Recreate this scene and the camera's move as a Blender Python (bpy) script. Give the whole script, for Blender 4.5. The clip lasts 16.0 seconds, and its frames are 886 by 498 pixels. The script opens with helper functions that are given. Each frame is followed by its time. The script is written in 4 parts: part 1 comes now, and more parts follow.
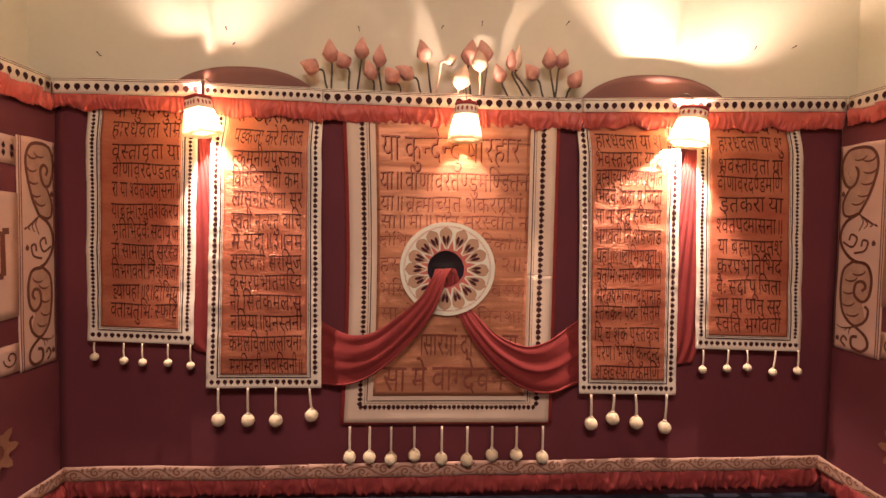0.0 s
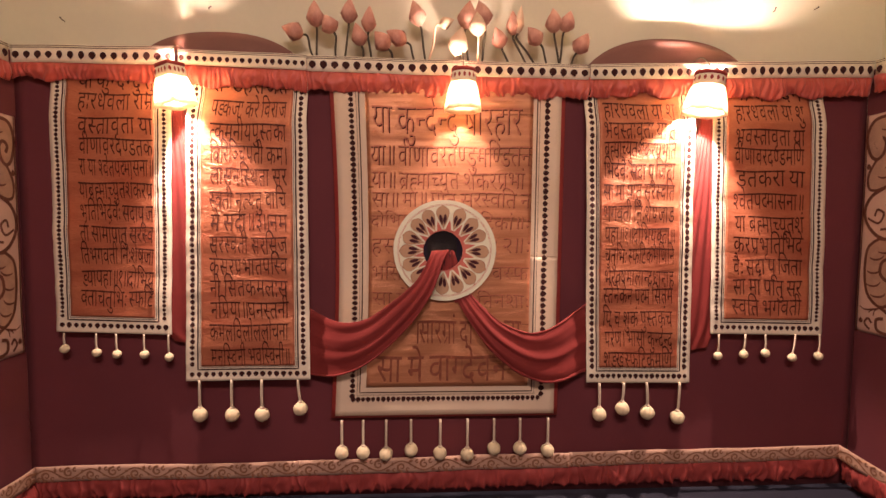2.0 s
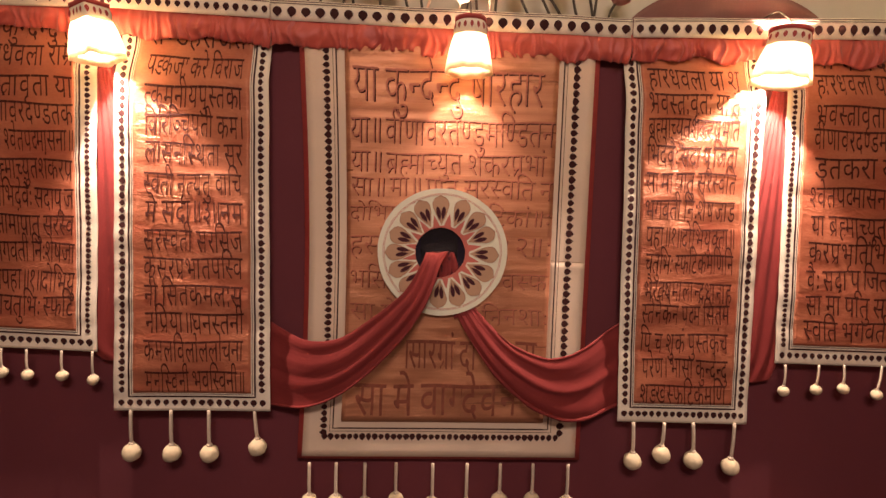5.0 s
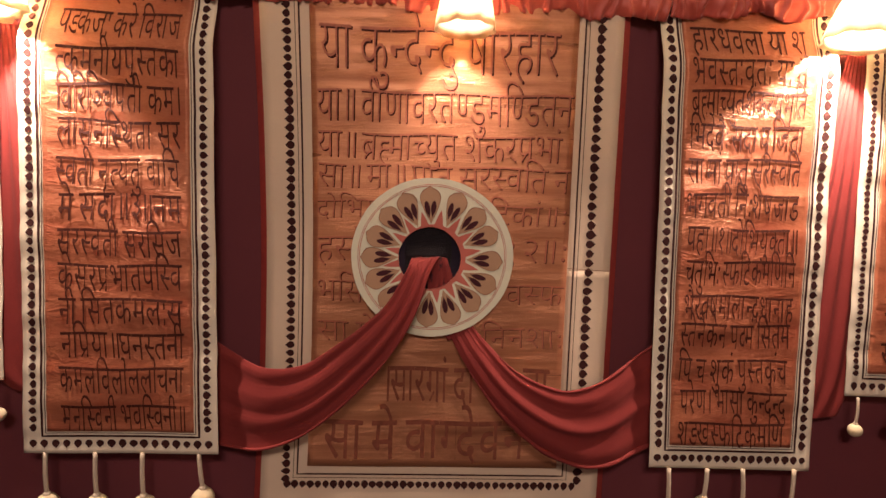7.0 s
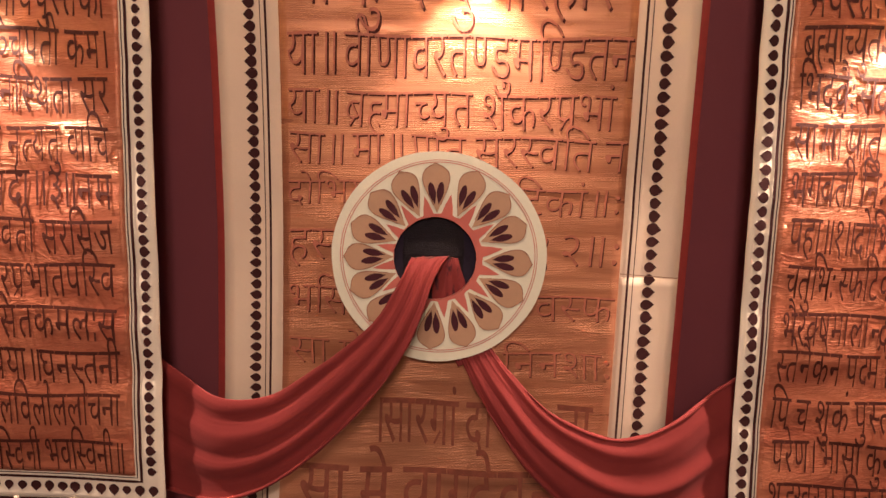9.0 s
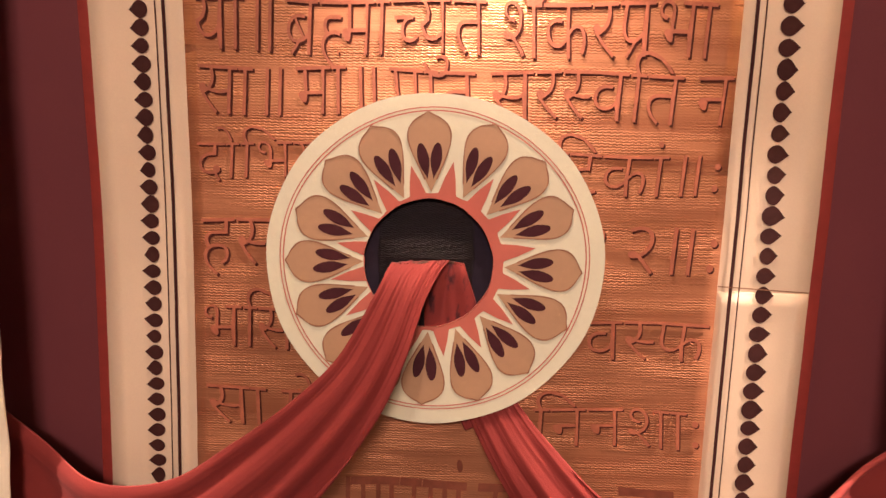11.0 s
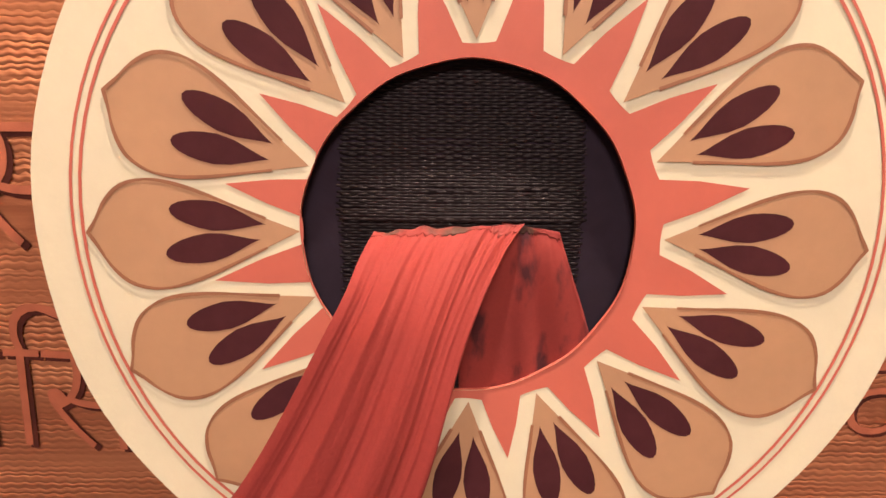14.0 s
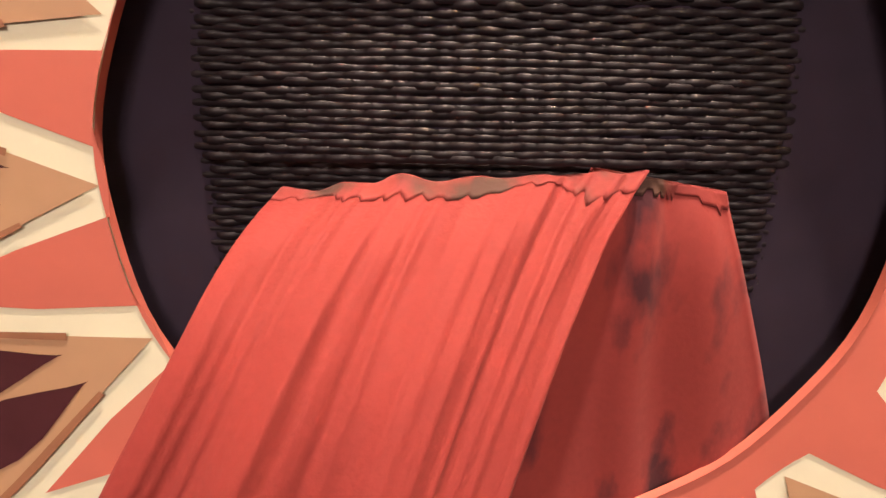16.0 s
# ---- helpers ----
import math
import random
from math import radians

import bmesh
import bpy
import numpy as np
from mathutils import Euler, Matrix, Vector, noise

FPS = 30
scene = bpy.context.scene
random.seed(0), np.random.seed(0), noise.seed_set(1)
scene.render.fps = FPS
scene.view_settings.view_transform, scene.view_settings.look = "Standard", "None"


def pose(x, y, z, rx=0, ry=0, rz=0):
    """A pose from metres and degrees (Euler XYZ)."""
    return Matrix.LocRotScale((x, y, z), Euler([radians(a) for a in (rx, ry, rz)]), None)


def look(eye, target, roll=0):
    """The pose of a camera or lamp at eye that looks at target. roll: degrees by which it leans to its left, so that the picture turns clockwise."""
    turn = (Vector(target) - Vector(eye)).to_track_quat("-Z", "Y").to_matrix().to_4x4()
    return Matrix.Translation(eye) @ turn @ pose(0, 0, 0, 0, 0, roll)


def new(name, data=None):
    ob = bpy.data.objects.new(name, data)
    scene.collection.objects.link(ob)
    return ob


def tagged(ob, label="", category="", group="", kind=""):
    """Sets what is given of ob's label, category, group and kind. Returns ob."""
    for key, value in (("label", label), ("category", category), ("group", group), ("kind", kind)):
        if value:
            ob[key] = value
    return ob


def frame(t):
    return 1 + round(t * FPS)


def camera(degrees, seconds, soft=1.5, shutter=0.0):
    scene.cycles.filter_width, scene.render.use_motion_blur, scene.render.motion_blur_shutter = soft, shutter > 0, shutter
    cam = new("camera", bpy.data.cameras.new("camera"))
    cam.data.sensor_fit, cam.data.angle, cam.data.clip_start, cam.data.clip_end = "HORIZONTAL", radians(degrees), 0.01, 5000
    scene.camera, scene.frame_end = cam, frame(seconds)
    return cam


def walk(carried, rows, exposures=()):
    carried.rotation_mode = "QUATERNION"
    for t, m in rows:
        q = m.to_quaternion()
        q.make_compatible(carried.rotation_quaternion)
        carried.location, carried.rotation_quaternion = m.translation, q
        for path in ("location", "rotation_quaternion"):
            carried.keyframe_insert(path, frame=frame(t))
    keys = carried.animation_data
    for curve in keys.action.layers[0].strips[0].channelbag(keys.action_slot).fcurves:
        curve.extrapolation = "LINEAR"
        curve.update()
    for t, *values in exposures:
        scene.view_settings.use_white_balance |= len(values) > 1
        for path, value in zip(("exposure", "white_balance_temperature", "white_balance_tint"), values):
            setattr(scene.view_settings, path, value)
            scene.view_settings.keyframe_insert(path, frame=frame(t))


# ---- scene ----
cam = camera(81.4, 16.0)
ROWS = [
    (0, -0.3212, 0.0111, 1.5156, -2.77, -2.44, 0.93),
    (0.5, -0.2974, 0.0463, 1.4846, -3.33, -2.97, 1.31),
    (1, -0.2958, 0.1039, 1.4885, -3.64, -3.03, 0.71),
    (1.5, -0.2845, 0.1516, 1.4768, -4.02, -3.27, 0.46),
    (2, -0.3094, 0.2089, 1.4638, -3.10, -3.69, 0.42),
    (2.5, -0.2952, 0.3226, 1.4555, -2.67, -3.29, 0.90),
    (3, -0.2870, 0.4077, 1.4535, -1.48, -4.10, 1.63),
    (3.5, -0.2420, 0.4993, 1.4597, -2.05, -4.12, 1.51),
    (4, -0.2577, 0.6163, 1.5016, -2.30, -3.36, 0.72),
    (4.5, -0.2343, 0.6912, 1.4797, -3.37, -3.75, 1.29),
    (4.7, -0.2486, 0.7121, 1.4622, -2.57, -4.34, 1.43),
    (6.8, -0.1946, 1.1129, 1.4633, -2.33, -4.68, 1.72),
    (7, -0.1865, 1.1553, 1.4580, -2.06, -4.86, 1.62),
    (7.5, -0.2022, 1.2471, 1.4351, -1.64, -6.25, 1.57),
    (8, -0.1696, 1.3693, 1.4398, -0.40, -6.07, 1.55),
    (8.5, -0.1518, 1.4644, 1.4601, 1.75, -6.13, 1.61),
    (9, -0.1212, 1.5622, 1.4503, 1.36, -6.43, 1.84),
    (9.2, -0.1286, 1.6180, 1.4429, 1.61, -6.31, 1.57),
    (11.3, -0.1242, 2.0546, 1.3917, 1.54, -6.82, 1.52),
    (11.5, -0.1169, 2.0849, 1.3824, 1.34, -7.04, 1.44),
    (12, -0.1467, 2.1900, 1.3648, 1.09, -7.52, 0.72),
    (12.5, -0.1765, 2.2748, 1.3674, 1.07, -8.42, 0.80),
    (13, -0.1798, 2.3586, 1.3537, 0.21, -8.66, 0.87),
    (13.5, -0.1923, 2.4265, 1.3399, -0.24, -9.30, 0.97),
    (14, -0.1886, 2.4903, 1.3348, -0.73, -10.44, 0.69),
    (14.5, -0.1843, 2.5370, 1.3273, -0.06, -11.35, 0.50),
    (15, -0.1885, 2.5899, 1.3200, -0.41, -11.92, 0.20),
    (15.5, -0.1953, 2.6303, 1.3114, -0.65, -13.43, 0.48),
    (16, -0.1874, 2.6687, 1.3077, -0.55, -15.04, 1.05),
]


def eye_pose(x, y, z, yaw, pitch, roll):
    """Eye, heading to the left, pitch and lean in degrees."""
    a, b = radians(yaw), radians(pitch)
    way = Vector((-math.sin(a) * math.cos(b), math.cos(a) * math.cos(b), math.sin(b)))
    return look((x, y, z), Vector((x, y, z)) + way, roll)


EXPOSURE = [(0.0, 0.38, 6550, 30), (4.5, 0.22, 6500, 26), (7.0, -0.06, 6400, 21), (8.0, 0.29, 6450, 22), (9.0, 0.52, 6500, 25), (12.5, 1.15, 6750, 24), (14.5, 1.30, 6300, 18), (16.0, 1.34, 6200, 14)]
walk(cam, [(t, eye_pose(*row)) for t, *row in ROWS], EXPOSURE)

# ---- light ----
LAMPS = [(-1.437, 2.68, 0.0, -8, 123.0), (-0.085, 2.68, 0.005, 0, 30.0), (1.118, 2.68, 0.01, 9, 142.0)]
world = bpy.data.worlds.new("world")
scene.world = world
world.use_nodes = True
world.node_tree.nodes["Background"].inputs[0].default_value = (1.0, 0.72, 0.5, 1)
world.node_tree.nodes["Background"].inputs[1].default_value = 0.02
for lx, ly, dz, tilt, watts in LAMPS:
    data = bpy.data.lights.new("bulb_light", "POINT")
    data.energy, data.color, data.shadow_soft_size = watts, (1.0, 0.77, 0.60), 0.017
    tagged(new("bulb_light", data), "warm bulb inside a hanging cloth shade", "lamp").location = (lx - 0.065 * math.sin(radians(tilt)), ly, 2.085 + dz)
# ceiling lamp of the room behind the viewer
data = bpy.data.lights.new("ceiling_light", "AREA")
data.energy, data.color, data.shape, data.size, data.size_y = 72.0, (1.0, 0.79, 0.66), "RECTANGLE", 1.2, 0.6
tagged(new("ceiling_light", data), "warm ceiling light of the room", "lamp").matrix_world = look((-0.2, -0.6, 3.25), (-0.2, 0.2, 0.5))


# ---- materials ----
def material(name, base, rough=0.7, vary=0.25, scale=6.0, stretch=(1, 1, 1), bump=0.1, fine=120.0, tone=None, **more):
    """Base colour with broad stains and fine grain, and a fine relief."""
    m = bpy.data.materials.new(name)
    m.use_nodes = True
    n, link = m.node_tree.nodes, m.node_tree.links.new
    b = n["Principled BSDF"]
    co, mp = n.new("ShaderNodeTexCoord"), n.new("ShaderNodeMapping")
    mp.inputs["Scale"].default_value = stretch
    link(co.outputs["Object"], mp.inputs[0])
    broad, grain = n.new("ShaderNodeTexNoise"), n.new("ShaderNodeTexNoise")
    broad.inputs["Scale"].default_value, broad.inputs["Detail"].default_value = scale, 5
    grain.inputs["Scale"].default_value, grain.inputs["Detail"].default_value = fine, 3
    link(mp.outputs[0], broad.inputs["Vector"])
    link(mp.outputs[0], grain.inputs["Vector"])
    ramp = n.new("ShaderNodeMix")
    ramp.data_type = "RGBA"
    low, high = tone or ([c * (1 - vary) for c in base], [min(0.95, c * (1 + vary)) for c in base])
    ramp.inputs[6].default_value = (*low, 1)
    ramp.inputs[7].default_value = (*high, 1)
    add = n.new("ShaderNodeMath")
    add.operation = "MULTIPLY_ADD"
    add.inputs[1].default_value = 0.35
    link(grain.outputs["Fac"], add.inputs[0])
    link(broad.outputs["Fac"], add.inputs[2])
    sub = n.new("ShaderNodeMath")
    sub.operation = "SUBTRACT"
    sub.use_clamp = True
    sub.inputs[1].default_value = 0.18
    link(add.outputs[0], sub.inputs[0])
    link(sub.outputs[0], ramp.inputs[0])
    link(ramp.outputs[2], b.inputs["Base Color"])
    b.inputs["Roughness"].default_value = rough
    bp = n.new("ShaderNodeBump")
    bp.inputs["Strength"].default_value, bp.inputs["Distance"].default_value = bump, 0.002
    link(add.outputs[0], bp.inputs["Height"])
    link(bp.outputs[0], b.inputs["Normal"])
    for key, value in more.items():
        b.inputs[key.replace("_", " ")].default_value = value
    return m


def woven(name, base, row, col, rough=0.4, vary=0.3, depth=0.0012, gloss=0.5, crumple=0.1, tone=None, run=(0.5, 1, 9.0), crinkle=0.0, tint=(1, 1, 1), sway=0.22, shine=0.0, bands=0.0):
    """Reed mat: fine horizontal straws that pass over and under upright threads."""
    m = material(name, base, rough, vary, 3.0, run, crumple, 60.0, tone)
    n, link = m.node_tree.nodes, m.node_tree.links.new
    b = n["Principled BSDF"]
    b.inputs["Specular IOR Level"].default_value = gloss
    b.inputs["Metallic"].default_value = shine
    b.inputs["Specular Tint"].default_value = (*tint, 1)
    co, sep = n.new("ShaderNodeTexCoord"), n.new("ShaderNodeSeparateXYZ")
    link(co.outputs["Object"], sep.inputs[0])

    def op(kind, a, c=None, d=None):
        k = n.new("ShaderNodeMath")
        k.operation = kind
        for i, v in enumerate((a, c, d)):
            if v is None:
                continue
            if isinstance(v, (int, float)):
                k.inputs[i].default_value = v
            else:
                link(v, k.inputs[i])
        return k.outputs[0]
    line = op("MULTIPLY", sep.outputs["Z"], 1 / row)
    wig = op("MULTIPLY", op("SINE", op("MULTIPLY", sep.outputs["X"], 2 * math.pi / col)), sway)
    # straws of uneven thickness that drift along their length
    drift, along = n.new("ShaderNodeTexNoise"), n.new("ShaderNodeMapping")
    along.inputs["Scale"].default_value = (0.35, 1, 3.0)
    drift.inputs["Scale"].default_value, drift.inputs["Detail"].default_value = 55.0, 2
    link(co.outputs["Object"], along.inputs[0])
    link(along.outputs[0], drift.inputs["Vector"])
    line = op("ADD", line, op("MULTIPLY", drift.outputs["Fac"], 1.5))
    straw = op("ABSOLUTE", op("SINE", op("MULTIPLY", op("ADD", line, wig), math.pi)))
    patch = n.new("ShaderNodeTexNoise")
    patch.inputs["Scale"].default_value, patch.inputs["Detail"].default_value = 9.0, 4
    stretch = n.new("ShaderNodeMapping")
    stretch.inputs["Scale"].default_value = (0.5, 1, 3.0)
    link(co.outputs["Object"], stretch.inputs[0])
    link(stretch.outputs[0], patch.inputs["Vector"])
    height = op("MULTIPLY", straw, op("MINIMUM", op("MAXIMUM", op("MULTIPLY_ADD", patch.outputs["Fac"], 4.6, -1.75), 0.08), 1.0))
    bp = n.new("ShaderNodeBump")
    bp.inputs["Strength"].default_value, bp.inputs["Distance"].default_value = 0.8, depth
    link(height, bp.inputs["Height"])
    old = n["Bump"]
    link(old.outputs[0], bp.inputs["Normal"])
    link(bp.outputs[0], b.inputs["Normal"])
    if bands:
        # glossier and duller rows of straw
        lane, rows_of = n.new("ShaderNodeMapping"), n.new("ShaderNodeTexNoise")
        lane.inputs["Scale"].default_value = (0.25, 1, 7.0)
        rows_of.inputs["Scale"].default_value, rows_of.inputs["Detail"].default_value = 4.0, 3
        link(co.outputs["Object"], lane.inputs[0])
        link(lane.outputs[0], rows_of.inputs["Vector"])
        link(op("ADD", op("MULTIPLY", op("SUBTRACT", rows_of.outputs["Fac"], 0.5), bands * 4), rough + 0.04), b.inputs["Roughness"])
    if crinkle:
        # sharp creases of crumpled varnished straw, long across and short down
        squeeze, ridges, gather = n.new("ShaderNodeMapping"), n.new("ShaderNodeTexNoise"), n.new("ShaderNodeTexNoise")
        squeeze.inputs["Scale"].default_value = (0.8, 1, 1.7)
        link(co.outputs["Object"], squeeze.inputs[0])
        ridges.inputs["Scale"].default_value, ridges.inputs["Detail"].default_value, ridges.inputs["Distortion"].default_value = 13.0, 3, 0.6
        gather.inputs["Scale"].default_value, gather.inputs["Detail"].default_value = 4.0, 2
        link(squeeze.outputs[0], ridges.inputs["Vector"])
        link(squeeze.outputs[0], gather.inputs["Vector"])
        crest = op("POWER", op("SUBTRACT", 1.0, op("MULTIPLY", op("ABSOLUTE", op("SUBTRACT", ridges.outputs["Fac"], 0.5)), 2.4)), 3.0)
        crest = op("MULTIPLY", crest, op("MINIMUM", op("MAXIMUM", op("MULTIPLY_ADD", gather.outputs["Fac"], 3.5, -1.2), 0.15), 1.0))
        fold = n.new("ShaderNodeBump")
        fold.inputs["Strength"].default_value, fold.inputs["Distance"].default_value = 0.9, crinkle
        link(crest, fold.inputs["Height"])
        link(fold.outputs[0], old.inputs["Normal"])
    return m


MAROON = material("maroon_cloth", (0.152, 0.030, 0.036), 0.85, 0.22, 2.0, (1, 1, 1), 0.25, 500.0)
WHITEWASH = material("cream_wall_paint", (0.70, 0.67, 0.50), 0.75, 0.08, 1.3, (1, 1, 1), 0.15, 40.0)
REED = woven("golden_reed_mat", (0.42, 0.15, 0.075), 0.0042, 0.0092, 0.36, 0.28, 0.0008, 1.0, 0.15, ((0.24, 0.050, 0.026), (0.74, 0.35, 0.175)), (0.12, 1, 8.0), 0.0, (1.0, 0.84, 0.50), 0.13, 0.48, 0.2)
REED_ORANGE = woven("orange_reed_mat", (0.50, 0.14, 0.06), 0.0034, 0.03, 0.40, 0.3, 0.0008, 0.9, 0.3, ((0.27, 0.022, 0.014), (0.68, 0.275, 0.135)), (1.3, 1, 3.2), 0.0024, (1.0, 0.86, 0.55), 0.16, 0.24)
CLOTH = material("cream_border_cloth", (0.82, 0.74, 0.56), 0.8, 0.1, 4.0, (1, 1, 1), 0.2, 400.0)
CARD = material("cream_card", (0.65, 0.64, 0.47), 0.62, 0.09, 9.0, (1, 1, 1), 0.3, 90.0)
CLOTH_MID = material("tan_cream_border_cloth", (0.73, 0.58, 0.41), 0.8, 0.14, 4.0, (1, 1, 1), 0.2, 400.0)
INK = material("dark_brown_paint", (0.050, 0.016, 0.014), 0.85, 0.4, 30.0, Specular_IOR_Level=0.15)
LETTER = material("brown_lettering_paint", (0.075, 0.019, 0.011), 0.7, 0.5, 25.0, Specular_IOR_Level=0.2)
LETTER_WIDE = material("reddish_brown_lettering_paint", (0.40, 0.125, 0.065), 0.6, 0.35, 30.0, Specular_IOR_Level=0.4)
LETTER_DIM = material("brown_large_lettering_paint", (0.21, 0.064, 0.036), 0.8, 0.5, 40.0, Specular_IOR_Level=0.15)
# dark colour standing for the shadow beside the middle banner's letters
LETTER_SHADOW = material("lettering_drop_shadow_paint", (0.075, 0.020, 0.014), 0.8, 0.6, 60.0, Specular_IOR_Level=0.15)
TAN = material("tan_petal_paint", (0.41, 0.245, 0.135), 0.6, 0.16, 14.0)
PLUM = material("dark_plum_paint", (0.055, 0.014, 0.018), 0.8, 0.3, 30.0, (1, 1, 1), 0.1, 120.0, Specular_IOR_Level=0.15)
VERMILION = material("vermilion_paint", (0.48, 0.12, 0.082), 0.6, 0.15, 16.0)
SIENNA = material("brown_outline_paint", (0.15, 0.045, 0.022), 0.6, 0.3, 40.0)
UMBER = material("light_brown_paint", (0.27, 0.12, 0.06), 0.6, 0.3, 30.0)
SATIN = material("red_satin_cloth", (0.218, 0.032, 0.027), 0.7, 0.25, 5.0, (1, 1, 1), 0.35, 500.0, Sheen_Weight=0.03, Specular_IOR_Level=0.15)
FRILL = material("orange_red_frill_cloth", (0.52, 0.085, 0.050), 0.5, 0.25, 7.0, (1, 1, 1), 0.15, 500.0, Sheen_Weight=0.3)
DULL = material("dull_red_frill_cloth", (0.33, 0.050, 0.040), 0.6, 0.4, 7.0, (1, 1, 1), 0.2, 500.0)
PANEL = material("pinkish_cream_panel_cloth", (0.70, 0.47, 0.35), 0.8, 0.12, 5.0, (1, 1, 1), 0.2, 400.0)
TRIM = material("pinkish_tan_trim_cloth", (0.52, 0.32, 0.225), 0.85, 0.2, 7.0, (1, 1, 1), 0.25, 300.0)
WASH = material("pale_tan_wash_paint", (0.50, 0.30, 0.20), 0.8, 0.3, 22.0)
CORD = material("red_cord", (0.35, 0.04, 0.03), 0.7, 0.2, 30.0)
BLACK_REED = material("black_painted_reed", (0.011, 0.008, 0.0095), 0.48, 0.6, 60.0, Specular_IOR_Level=0.2)
NAVY_BACK = material("dark_navy_backing_cloth", (0.020, 0.014, 0.024), 0.85, 0.3, 30.0, Specular_IOR_Level=0.15)
FOAM = material("cream_foam_ball", (0.66, 0.55, 0.34), 0.85, 0.2, 30.0, (1, 1, 1), 0.8, 160.0)
STRING = material("cream_rolled_paper", (0.6, 0.5, 0.36), 0.8, 0.2, 30.0)
PINK = material("pink_lotus_petal", (0.70, 0.34, 0.24), 0.6, 0.3, 26.0, (1, 1, 0.5), 0.2, 120.0, ((0.40, 0.115, 0.080), (0.84, 0.50, 0.36)))
PALE = material("pale_lotus_petal", (0.72, 0.52, 0.34), 0.6, 0.2, 18.0)
STEM = material("dark_green_stem", (0.06, 0.05, 0.025), 0.6, 0.3, 30.0)
NAVY = material("dark_navy_floor_cloth", (0.012, 0.013, 0.026), 0.8, 0.3, 4.0)
BROWN = material("brown_arch_board", (0.22, 0.10, 0.075), 0.8, 0.2, 4.0)
IRON = material("painted_wire", (0.5, 0.42, 0.3), 0.5, 0.2, 30.0)


def stained(name, base, dirt, where):
    """Red cloth with dark blotches of paint."""
    m = material(name, base, 0.65, 0.25, 5.0, (1, 1, 1), 0.12, 500.0, Sheen_Weight=0.1, Specular_IOR_Level=0.15)
    n, link = m.node_tree.nodes, m.node_tree.links.new
    b = n["Principled BSDF"]
    co, mp, blot, step, mix = n.new("ShaderNodeTexCoord"), n.new("ShaderNodeMapping"), n.new("ShaderNodeTexNoise"), n.new("ShaderNodeMapRange"), n.new("ShaderNodeMix")
    mp.inputs["Scale"].default_value = (1.6, 1, 0.7)
    blot.inputs["Scale"].default_value, blot.inputs["Detail"].default_value = 42.0, 5
    step.inputs[1].default_value, step.inputs[2].default_value = where, where + 0.14
    mix.data_type = "RGBA"
    link(co.outputs["Object"], mp.inputs[0])
    link(mp.outputs[0], blot.inputs["Vector"])
    link(blot.outputs["Fac"], step.inputs[0])
    link(step.outputs[0], mix.inputs[0])
    link(b.inputs["Base Color"].links[0].from_socket, mix.inputs[6])
    mix.inputs[7].default_value = (*dirt, 1)
    link(mix.outputs[2], b.inputs["Base Color"])
    return m


SATIN_STAINED = stained("stained_red_satin_cloth", (0.218, 0.032, 0.027), (0.055, 0.012, 0.016), 0.53)
SATIN_FRAY = stained("frayed_red_cloth_edge", (0.19, 0.028, 0.024), (0.060, 0.028, 0.020), 0.46)


def shade_cloth():
    m = material("cream_lampshade_cloth", (0.8, 0.68, 0.48), 0.8, 0.06, 20.0)
    n, link = m.node_tree.nodes, m.node_tree.links.new
    t, mix = n.new("ShaderNodeBsdfTranslucent"), n.new("ShaderNodeMixShader")
    t.inputs[0].default_value = (0.95, 0.86, 0.68, 1)
    mix.inputs[0].default_value = 0.78
    out = n["Material Output"]
    link(n["Principled BSDF"].outputs[0], mix.inputs[1])
    link(t.outputs[0], mix.inputs[2])
    link(mix.outputs[0], out.inputs[0])
    return m


SHADE = shade_cloth()


# ---- mesh helpers ----
def thing(name, label, category, at=(0, 0, 0), group="", kind=""):
    ob = tagged(new(name), label, category, group, kind)
    ob.location = at
    return ob


def part(name, mesh, mat, parent=None, label=""):
    """One mesh object; its vertices are given in world places and stored from the parent's base."""
    if isinstance(mesh, bmesh.types.BMesh):
        bm, mesh = mesh, bpy.data.meshes.new(name)
        bm.to_mesh(mesh)
        bm.free()
    if mat:
        mesh.materials.clear()
        mesh.materials.append(mat)
    ob = new(name, mesh)
    if label:
        ob["label"] = label
    if parent:
        base = parent.location.copy()
        if parent.parent:
            base += parent.parent.location
        mesh.transform(Matrix.Translation(-base))
        ob.parent = parent
    return ob


def from_lists(name, verts, faces, smooth=True):
    me = bpy.data.meshes.new(name)
    me.from_pydata([tuple(v) for v in verts], [], faces)
    me.validate()
    bm = bmesh.new()
    bm.from_mesh(me)
    bmesh.ops.recalc_face_normals(bm, faces=bm.faces)
    bm.to_mesh(me)
    bm.free()
    if smooth:
        me.polygons.foreach_set("use_smooth", [True] * len(me.polygons))
    return me


def sheet(fn, nu, nv, thick=0.003, name="sheet", away=(0, 1, 0)):
    """A closed thin slab over the unit square; fn(u, v) gives its front."""
    verts, faces = [], []
    for back in (0, 1):
        for j in range(nv + 1):
            for i in range(nu + 1):
                p = Vector(fn(i / nu, j / nv))
                verts.append(p + Vector(away) * thick * back)
    w, k = nu + 1, (nu + 1) * (nv + 1)
    for j in range(nv):
        for i in range(nu):
            a = j * w + i
            faces.append((a, a + 1, a + w + 1, a + w))
            faces.append((k + a, k + a + w, k + a + w + 1, k + a + 1))
    rim = [i for i in range(nu)] + [nu + j * w for j in range(nv)] + [nv * w + i for i in range(nu, 0, -1)] + [j * w for j in range(nv, 0, -1)]
    for a, b in zip(rim, rim[1:] + rim[:1]):
        faces.append((a, k + a, k + b, b))
    return from_lists(name, verts, faces)


